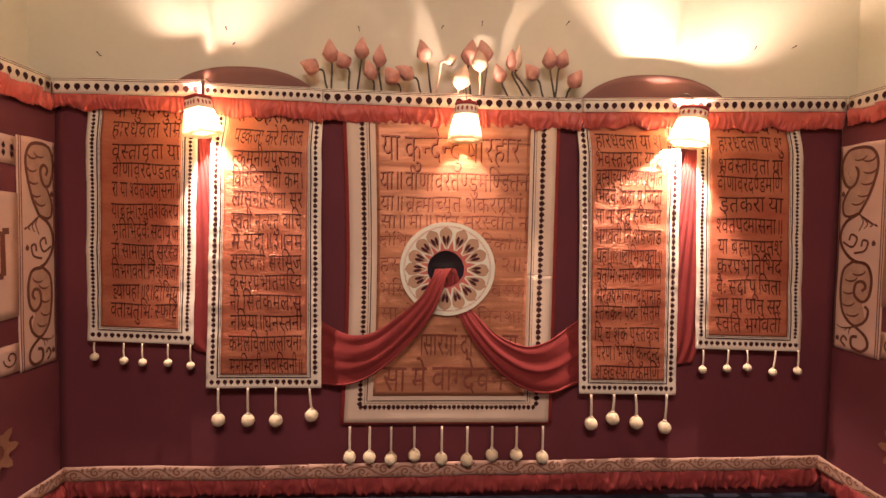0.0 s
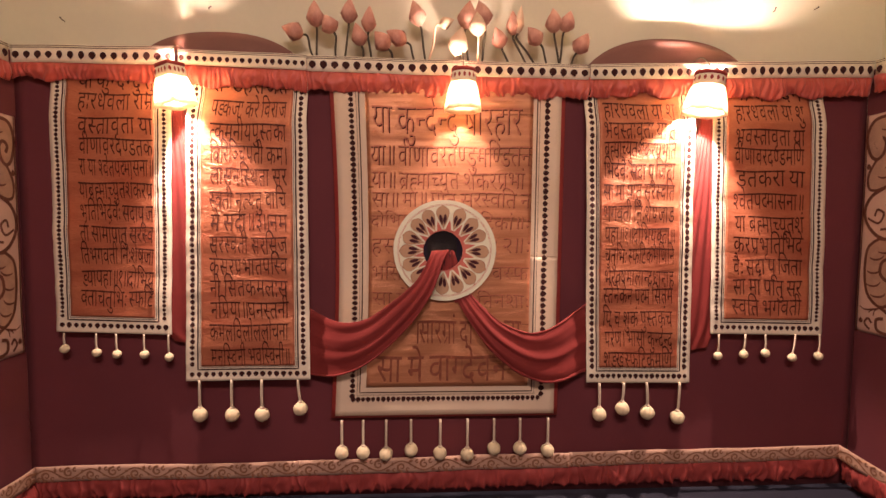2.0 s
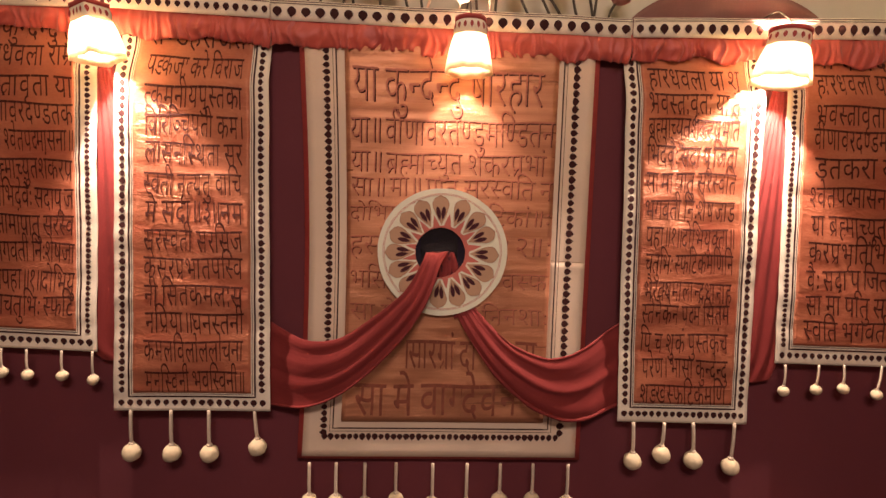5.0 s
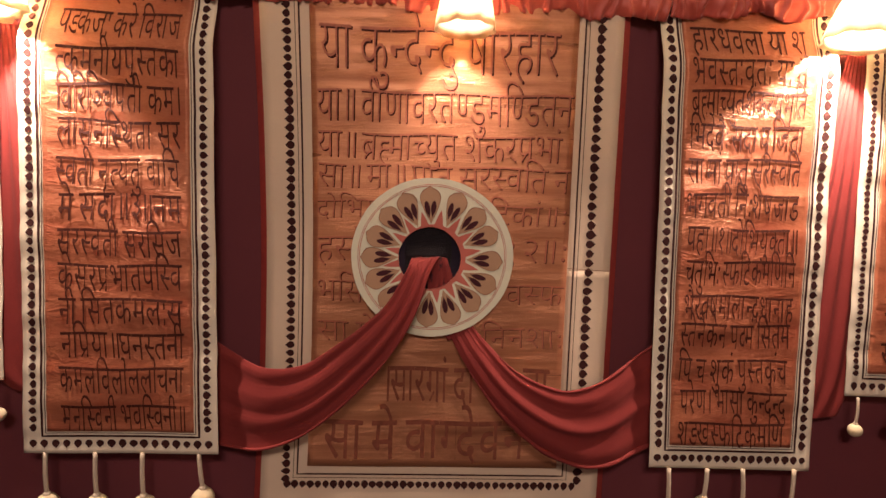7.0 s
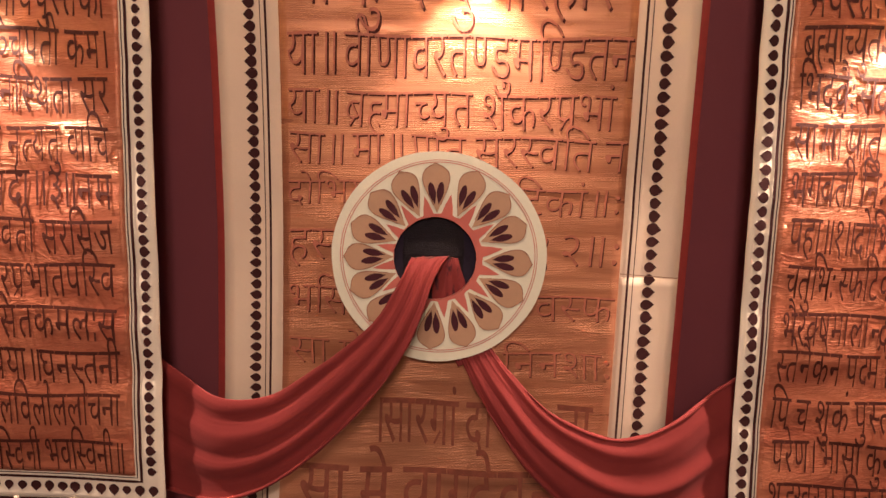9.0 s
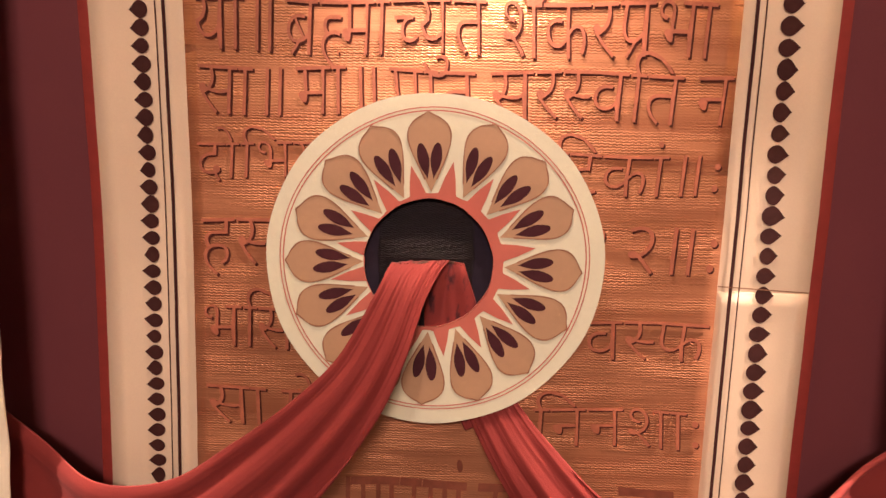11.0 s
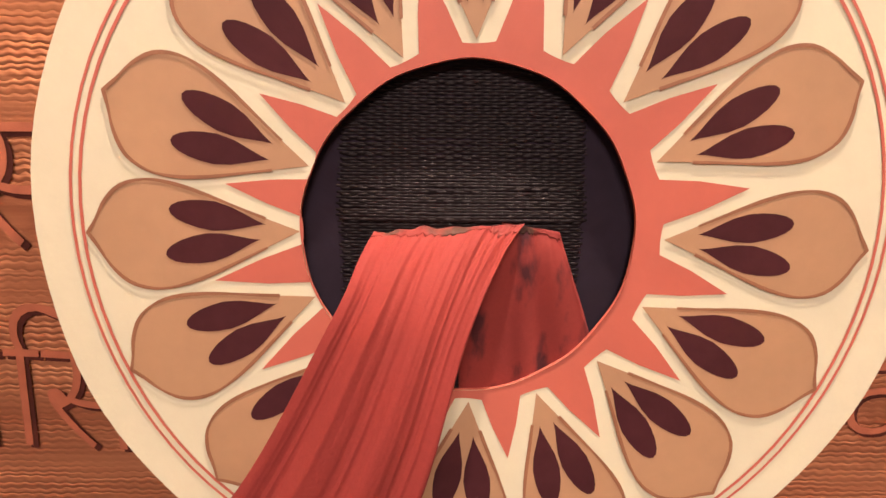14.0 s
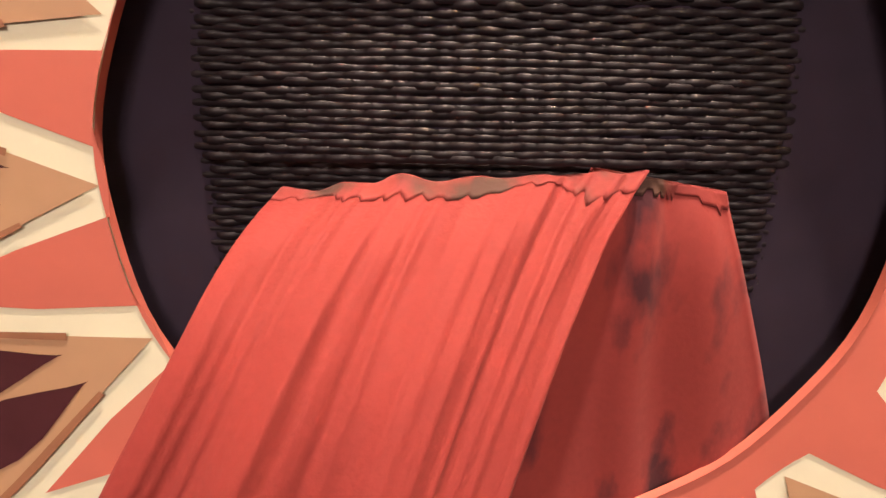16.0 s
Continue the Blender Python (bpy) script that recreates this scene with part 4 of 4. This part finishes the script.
frill("gathered dull red cloth frill below the side trim", (XR - 0.07, TY, 0.16), (XR - 0.03, -1.2, 0.13), 0.11, 13, 0.09, 0.02, 0.02, DULL)


# ---- pompoms ----
def pompom(x, z, top_z, r, lean, y=2.782):
    t = thing("hanging_pompom", "cream foam ball on a rolled paper string below a banner", "pompom", (x, y, z - r), "hanging pompoms")
    x1 = x - lean
    part("string", tube(curve_points([(x1, y, top_z + 0.004), (x1 + lean * 0.5, y - 0.004, (top_z + z + r) / 2), (x, y, z + r * 0.8)], 6), r * 0.16 + 0.0012, 7), STRING, t, "thin rolled paper string")
    part("knot", tube([(x, y, z + r * 0.85), (x, y, z + r * 1.05), (x, y, z + r * 1.25)], [r * 0.28, r * 0.36, r * 0.2], 8), STRING, t)
    bm = bmesh.new()
    bmesh.ops.create_icosphere(bm, subdivisions=3, radius=r)
    for v in bm.verts:
        v.co *= 1 + 0.10 * noise.noise(v.co * 45 + Vector((x * 9, z, 0)))
        v.co += Vector((x, y, z))
    for fc in bm.faces:
        fc.smooth = True
    part("ball", bm, FOAM, t, "rough cream foam ball")


for x, z in ((-2.016, 0.802), (-1.865, 0.782), (-1.77, 0.773), (-1.638, 0.771), (-1.521, 0.756)):
    pompom(x, z, 0.868 - 0.02 * (x + 1.6), 0.021, 0.0)
for x, z, lean in ((-1.372, 0.469, 0.0), (-1.217, 0.466, 0.0), (-1.07, 0.465, 0.0), (-0.881, 0.493, 0.012)):
    pompom(x, z, 0.64, 0.035, lean, 2.77)
for x, z, lean in ((-0.676, 0.262, 0), (-0.569, 0.261, 0), (-0.453, 0.251, 0), (-0.327, 0.27, 0), (-0.178, 0.25, 0), (-0.038, 0.243, 0), (0.099, 0.271, 0), (0.234, 0.27, 0), (0.379, 0.256, 0)):
    pompom(x, z, 0.425, 0.034, lean, 2.772)
for x, z, lean in ((0.647, 0.443, 0.004), (0.767, 0.472, -0.006), (0.902, 0.449, 0.008), (1.064, 0.42, -0.006)):
    pompom(x, z, 0.604, 0.036, lean, 2.772)
for x, z, lean in ((1.275, 0.743, 0), (1.414, 0.75, -0.005), (1.531, 0.756, 0.004), (1.68, 0.731, -0.012), (1.824, 0.738, 0)):
    pompom(x, z, 0.852, 0.022, lean)


# ---- lamps ----
def lamp(x, y, dz, square, tilt, wide, neck, label):
    z0, z1, z2 = 1.955 + dz, 2.085 + dz, 2.15 + dz
    t = thing("hanging_lamp", label, "lamp", (x, y, z0), "hanging lamps")

    def lean(me):
        """Swings the shade about its top."""
        me.transform(Matrix.Translation((x, y, z2)) @ pose(0, 0, 0, 0, tilt, 0) @ Matrix.Translation((-x, -y, -z2)))
        return me

    def ring(z, r, wob, n=40):
        out = []
        for i in range(n):
            w = 2 * math.pi * i / n
            k = wide * (1 + wob * math.sin(9 * w))
            if square:
                k *= 0.9 / max(abs(math.cos(w + 0.5)), abs(math.sin(w + 0.5)))
            out.append((x + r * k * math.cos(w), y + r * k * math.sin(w), z))
        return out

    def lathe(prof, wob=0.0, thick=0.0012):
        n, verts, faces = 40, [], []
        for z, r in prof:
            verts += ring(z, r, wob * max(0, (z2 - z) / 0.2))
        m = len(prof)
        for z, r in reversed(prof):
            verts += ring(z, r - thick, wob * max(0, (z2 - z) / 0.2))
        tot = 2 * m
        for j in range(tot):
            a, b = j * n, ((j + 1) % tot) * n
            for i in range(n):
                q = (i + 1) % n
                faces.append((a + i, a + q, b + q, b + i))
        return lean(from_lists("lathe", verts, faces))
    part("shade", lathe([(z0, 0.093), (z0 + 0.04, 0.088), (z0 + 0.09, 0.079), (z1, 0.067)], 0.07), SHADE, t, "glowing cream cloth skirt of the shade")
    collar = part("collar", lathe([(z1, 0.066), (z1 + 0.03, 0.066), (z2 - 0.012, neck)], 0.0), CLOTH, t, "cream collar with painted drops")
    part("collar_band", lathe([(z2 - 0.016, neck + 0.003), (z2, neck + 0.004)], 0.0, 0.004), CORD, t, "dark red band")
    for i in range(16):
        w = 2 * math.pi * i / 16
        f = Flat()
        f.leaf(0, 0, 0.028, 0.013, 270)
        verts = []
        for dx, dz2 in f.verts:
            a = w + dx / 0.067
            kk = 0.9 / max(abs(math.cos(a + 0.5)), abs(math.sin(a + 0.5))) if square else 1.0
            rr = (0.0680 - max(0.0, dz2) * (0.066 - neck) / 0.03) * kk * wide
            verts.append((x + rr * math.cos(a), y + rr * math.sin(a), z1 + 0.028 + dz2))
        part("drop", lean(from_lists("drop", verts, f.faces, False)), CORD, collar)
    part("bracket", tube(curve_points([(x, 2.872, 2.262), (x, 2.775, 2.264), (x, y + 0.045, 2.235), (x, y, 2.19), (x, y, z2 - 0.03)], 12), 0.0022, 8), STEM, t, "thin dark wire bracket")
    # unseen bar added in the shade's mouth to split the up-light on the wall
    part("shadow_strap", lean(from_lists("shadow_strap", *box_lists(x - 0.007, x + 0.007, y - (neck - 0.003) * wide, y + (neck - 0.003) * wide, z2 - 0.020, z2 - 0.017), False)), STEM, t, "flat dark bar added across the shade's top to shadow the wall")
    part("socket", tube([(x, y, z2 - 0.03), (x, y, z2 - 0.042)], 0.007, 12), IRON, t)


for (lx, ly, dz, tilt, watts), sq, wide, neck in zip(LAMPS, (True, False, False), (0.8, 0.92, 1.08), (0.060, 0.058, 0.063)):
    lamp(lx, ly, dz, sq, tilt, wide, neck, "small cloth bell lampshade with painted collar, lit" if not sq else "small folded cloth lampshade with painted collar, lit")


# ---- brown arches behind the frieze ----
def arch(x0, x1, top_z):
    t = thing("arch_board", "brown rounded board rising behind the frieze", "board", ((x0 + x1) / 2, 2.88, 2.1), "arch boards")

    def fn(u, v):
        x = x0 + (x1 - x0) * u
        crest = 2.15 + (top_z - 2.15) * max(0.0, 1 - abs(2 * u - 1) ** 2.4) ** 0.62
        return (x, 2.872 - 0.02 * math.sin(math.pi * u) * (1 - v), 2.1 + (crest - 2.1) * v)
    part("board", sheet(fn, 50, 8, 0.02), BROWN, t)


arch(-1.72, -0.84, 2.362)
arch(0.53, 1.46, 2.385)


# ---- lotus buds above the middle banner ----
def bud_petal(length, width, cup, spin, axis, base, mat, parent):
    side = axis.cross(Vector((0, 1, 0)))
    side = side.normalized() if side.length > 0.1 else Vector((1, 0, 0))
    fwd = side.cross(axis).normalized()
    verts, faces, nu, nv = [], [], 8, 8
    for j in range(nv + 1):
        f = j / nv
        g = (f - 0.35) / 0.65
        half = width * ((f / 0.35) ** 0.55 if f < 0.35 else 0.65 * (1 - g * g) + 0.35 * (1 - g)) + 0.0005
        for i in range(nu + 1):
            w = (i / nu - 0.5) * 1.9
            r = half
            p = base + axis * length * f + (side * math.sin(spin + w) + fwd * math.cos(spin + w)) * r * (0.5 + cup * 0.5)
            verts.append(p)
    for j in range(nv):
        for i in range(nu):
            a = j * (nu + 1) + i
            faces.append((a, a + 1, a + nu + 2, a + nu + 1))
    me = from_lists("petal", verts, faces)
    part("petal", me, mat, parent)


def lotus(x, z, length, width, tilt, foot_x, mat, y=2.83, stem=None, rad=0.0055):
    width *= 1.28
    length, width = length * 1.25, width * 1.2
    axis = Vector((math.sin(radians(tilt)), -0.1, math.cos(radians(tilt)))).normalized()
    base = Vector((x, y, z)) - axis * length * 0.5
    t = thing("lotus_bud", "pink paper lotus bud on a thin dark stem behind the frieze" if mat is PINK else "pale paper lotus bud lit by the lamp", "flower", (foot_x, y, 2.2), "lotus buds")
    for k in range(6):
        bud_petal(length * (1 - 0.07 * (k % 3)), width, 0.8 + 0.2 * (k % 2), k * math.pi / 3, axis, base + axis * 0.004 * (k % 2), mat, t)
    foot = Vector((foot_x, y + 0.01, 2.16))
    mid = base.lerp(foot, 0.5) + Vector((0.06 * (base.x - foot_x), 0, 0.01))
    part("stem", tube(curve_points([base + axis * 0.006, base - axis * 0.02, mid, foot], 14), [rad * 1.5] + [rad] * 14, 7), stem or STEM, t)


for x, z, le, wd, tilt, fx in ((-0.911, 2.362, 0.085, 0.030, -72, -0.78), (-0.802, 2.443, 0.10, 0.030, -4, -0.80), (-0.736, 2.398, 0.075, 0.030, -30, -0.70), (-0.637, 2.462, 0.095, 0.028, 4, -0.67),
                               (-0.541, 2.425, 0.10, 0.025, 4, -0.52), (-0.591, 2.350, 0.09, 0.027, -16, -0.56), (-0.477, 2.325, 0.085, 0.032, -40, -0.40), (-0.404, 2.345, 0.09, 0.028, -62, -0.28),
                               (-0.306, 2.459, 0.10, 0.029, -18, -0.25), (-0.053, 2.458, 0.11, 0.034, 8, -0.04), (0.018, 2.466, 0.10, 0.034, -14, 0.02), (0.105, 2.352, 0.085, 0.027, -20, 0.19),
                               (0.175, 2.425, 0.095, 0.024, -4, 0.28), (0.284, 2.366, 0.085, 0.028, -40, 0.38), (0.381, 2.442, 0.095, 0.029, -6, 0.43), (0.450, 2.440, 0.085, 0.028, 16, 0.41), (0.527, 2.335, 0.09, 0.030, 30, 0.45)):
    lotus(x, z, le, wd, tilt, fx, PINK)
lotus(0.205, 2.437, 0.11, 0.017, 6, 0.33, PALE, 2.82)
lotus(-0.006, 2.405, 0.09, 0.030, -4, 0.0, PALE, 2.80, PALE)
lotus(-0.100, 2.316, 0.11, 0.034, 14, -0.12, PALE, 2.79, PALE, 0.004)
lotus(-0.16, 2.41, 0.06, 0.020, 70, -0.27, PALE, 2.80, PALE, 0.006)


# ---- framed panels on the side walls ----
def side_panel(x, out, y_far, y_near, z0, z1, label, col=0.255):
    """A cream panel with scroll columns, hung on a side wall; out: +1 faces +x."""
    t = thing("scroll_panel", label, "wall hanging", (x, (y_far + y_near) / 2, z0), "side wall hangings")
    deep = y_far - y_near

    def place(s, q, lift=0.0):
        y = y_far - s
        return (x + out * (0.006 + lift + 0.004 * noise.noise((y * 9, z0 + q * 3, out))), y, z0 + q + 0.008 * noise.noise((y * 6, 2, q * 2)))
    away = (-out, 0, 0)
    high = z1 - z0
    part("scroll_column", sheet(lambda u, v: place(u * col, v * high), 14, 40, 0.004, away=away), PANEL, t, "cream cloth column with brown scrolls")
    f = Flat()
    # two curled paisleys, one above the other, joined by a winding stem; a and b run across and down the column
    spot = lambda a, b: (col * a, high * (1 - b))
    run = lambda keys, n: [(p.x, p.y) for p in curve_points([(*spot(a, b), 0) for a, b in keys], n)]
    bodies = [[(0.47, 0.33), (0.66, 0.24), (0.80, 0.11), (0.70, 0.04), (0.45, 0.02), (0.17, 0.03), (0.05, 0.10), (0.12, 0.18), (0.25, 0.205), (0.37, 0.18), (0.40, 0.13), (0.30, 0.11), (0.21, 0.13), (0.26, 0.155)],
              [(0.39, 0.56), (0.67, 0.575), (0.78, 0.64), (0.75, 0.72), (0.61, 0.75), (0.45, 0.72), (0.47, 0.665), (0.61, 0.655), (0.67, 0.68), (0.60, 0.70)]]
    f.ribbon(run(bodies[0], 60), 0.017)
    f.ribbon(run(bodies[1], 50), 0.017)
    for keys, wd in (([(0.25, 0.205), (0.11, 0.27), (0.12, 0.33), (0.25, 0.345), (0.47, 0.33)], 0.012), ([(0.47, 0.33), (0.20, 0.37), (0.08, 0.43), (0.12, 0.49), (0.30, 0.54), (0.50, 0.565)], 0.015),
                     ([(0.14, 0.47), (0.36, 0.49), (0.45, 0.45), (0.33, 0.43), (0.28, 0.46)], 0.010), ([(0.40, 0.52), (0.62, 0.51), (0.68, 0.47), (0.58, 0.46), (0.55, 0.49)], 0.010),
                     ([(0.39, 0.56), (0.19, 0.60), (0.14, 0.68), (0.17, 0.77), (0.26, 0.83), (0.47, 0.87), (0.69, 0.84), (0.75, 0.79), (0.67, 0.77)], 0.013), ([(0.47, 0.87), (0.72, 0.91), (0.77, 0.955), (0.64, 0.985), (0.44, 0.975), (0.42, 0.93), (0.55, 0.92)], 0.014),
                     ([(0.30, 0.98), (0.20, 0.955), (0.26, 0.93), (0.33, 0.95)], 0.010)):
        f.ribbon(run(keys, 26), wd * 1.2)
    for a, b, long in ((0.60, 0.06, 0.06), (0.42, 0.055, 0.05), (0.62, 0.115, 0.06), (0.58, 0.17, 0.055), (0.52, 0.225, 0.055), (0.40, 0.26, 0.06), (0.50, 0.60, 0.05), (0.34, 0.63, 0.05), (0.30, 0.69, 0.055), (0.30, 0.75, 0.055), (0.40, 0.80, 0.05)):
        f.ribbon([spot(a + 0.16 * math.cos(w), b + long * 0.5 * math.sin(w)) for w in [0.2 + 0.24 * i for i in range(10)]], [0.005 + 0.006 * math.sin(i / 9 * math.pi) for i in range(10)])
    for a, b in ((0.10, 0.235), (0.79, 0.475), (0.12, 0.945)):
        f.leaf(*spot(a, b), 0.036, 0.024, 90)
    for i in range(4):
        f.ribbon(run([(0.47, 0.335), (0.56 + 0.09 * i, 0.37 + 0.008 * i), (0.48 + 0.11 * i, 0.415 - 0.01 * i)], 8), 0.007)
        f.ribbon(run([(0.47, 0.875), (0.38 - 0.06 * i, 0.89), (0.36 - 0.09 * i, 0.915 - 0.012 * i)], 8), 0.006)
    washes = [Flat(), Flat()]
    washes[0].fan(spot(0.42, 0.15), run([(0.47, 0.33), (0.66, 0.24), (0.80, 0.11), (0.70, 0.04), (0.45, 0.02), (0.17, 0.03), (0.05, 0.10), (0.12, 0.18), (0.25, 0.205), (0.11, 0.27), (0.12, 0.33), (0.25, 0.345)], 40))
    washes[1].fan(spot(0.45, 0.70), run([(0.39, 0.56), (0.67, 0.575), (0.78, 0.64), (0.75, 0.72), (0.61, 0.75), (0.69, 0.84), (0.47, 0.87), (0.26, 0.83), (0.17, 0.77), (0.14, 0.68), (0.19, 0.60)], 40))
    for s in (0.012, col - 0.022, col - 0.008):
        f.ribbon([(s, high * i / 30) for i in range(31)], 0.005)
    part("scroll_work", f.mesh(lambda s, q: place(s, q, 0.003)), SIENNA, t, "brown painted scrolls")
    for g in washes:
        part("scroll_wash", g.mesh(lambda s, q: place(s, q, 0.0022)), WASH, t, "tan painted leaf strokes")
    # the rest of the hanging, towards the viewer
    part("top_strip", sheet(lambda u, v: place(col + 0.002 + u * (deep - col), high * (0.875 + 0.115 * v)), 10, 4, 0.004, away=away), PANEL, t, "cream strip with dark drops")
    f = Flat()
    for i in range(12):
        s = col + 0.03 + i * 0.05
        f.leaf(s, high * 0.945, 0.036, 0.020, 90)
        f.leaf(s, high * 0.915, 0.036, 0.020, 270)
    part("drop_row", f.mesh(lambda s, q: place(s, q, 0.003)), INK, t)
    part("bottom_strip", sheet(lambda u, v: place(col + 0.002 + u * (deep - col), high * (0.01 + 0.12 * v)), 10, 4, 0.004, away=away), PANEL, t, "cream strip with scrolls")
    f = Flat()
    for i in range(5):
        f.ribbon(spiral(col + 0.06 + 0.12 * i, high * 0.075, 0.045, 1.2, 0, 1 if i % 2 else -1), 0.009)
    part("strip_scrolls", f.mesh(lambda s, q: place(s, q, 0.003)), SIENNA, t)
    part("centre_panel", sheet(lambda u, v: place(col + 0.002 + u * (deep - col), high * (0.24 + 0.52 * v), 0.004), 10, 12, 0.006, away=away), PANEL, t, "plain cream centre panel")
    f = Flat()
    f.ribbon([(col + 0.10, high * 0.42), (col + 0.10, high * 0.60)], 0.03)
    f.ribbon([(col + 0.10, high * 0.60), (col + 0.06, high * 0.60)], 0.03)
    f.ribbon([(col + 0.10, high * 0.42), (col + 0.30, high * 0.42)], 0.03)
    part("centre_bars", f.mesh(lambda s, q: place(s, q, 0.0075)), SIENNA, t, "brown painted bars")


side_panel(XL, 1, 2.83, 2.0, 0.775, 1.925, "cream wall hanging with brown painted scroll border")
side_panel(XR, -1, 2.84, 2.0, 0.865, 2.005, "cream wall hanging with brown painted scroll border", 0.30)


def paper_flower(x, y, z, r, out):
    t = thing("paper_flower", "tan cut paper flower pinned to the side wall", "flower", (x, y, z), "paper flowers")
    f = Flat()
    n = 40
    f.fan((0, 0), [(r * (0.8 + 0.2 * math.cos(8 * 2 * math.pi * i / n)) * math.cos(2 * math.pi * i / n), r * (0.8 + 0.2 * math.cos(8 * 2 * math.pi * i / n)) * math.sin(2 * math.pi * i / n)) for i in range(n)])
    part("petals", f.mesh(lambda a, b: (x + out * (0.012 + 0.12 * (a * a + b * b) ** 0.5), y + a, z + b)), UMBER, t)
    f = Flat()
    f.fan((0, 0), [(r * 0.3 * math.cos(2 * math.pi * i / 16), r * 0.3 * math.sin(2 * math.pi * i / 16)) for i in range(16)])
    part("centre", f.mesh(lambda a, b: (x + out * 0.03, y + a, z + b)), SIENNA, t)


paper_flower(XL, 2.40, 0.45, 0.13, 1)
paper_flower(XR, 2.38, 0.44, 0.12, -1)


# ---- nails in the upper wall ----
def nail(x, z, length, angle):
    t = thing("nail", "small dark bent nail in the cream wall", "nail", (x, 2.96, z), "nails in the upper wall")
    a, length = radians(angle), length * 0.55
    tip = Vector((x + length * math.cos(a), 2.935, z + length * math.sin(a)))
    part("shank", tube(curve_points([(x, 2.965, z), (x, 2.945, z), tip], 6), 0.0022, 6), INK, t)
    part("head", tube([tip, tip + Vector((0, -0.002, 0))], 0.0042, 8), INK, t)


for x, z, length, angle in ((-2.069, 2.423, 0.02, 120), (-1.393, 2.586, 0.012, 60), (-1.357, 2.504, 0.028, 10), (-0.666, 2.605, 0.02, 95), (-0.206, 2.633, 0.015, 30), (0.021, 2.656, 0.022, 90), (0.504, 2.679, 0.018, 40), (1.609, 2.573, 0.02, 100), (1.839, 2.59, 0.012, 45)):
    nail(x, z, length, angle)
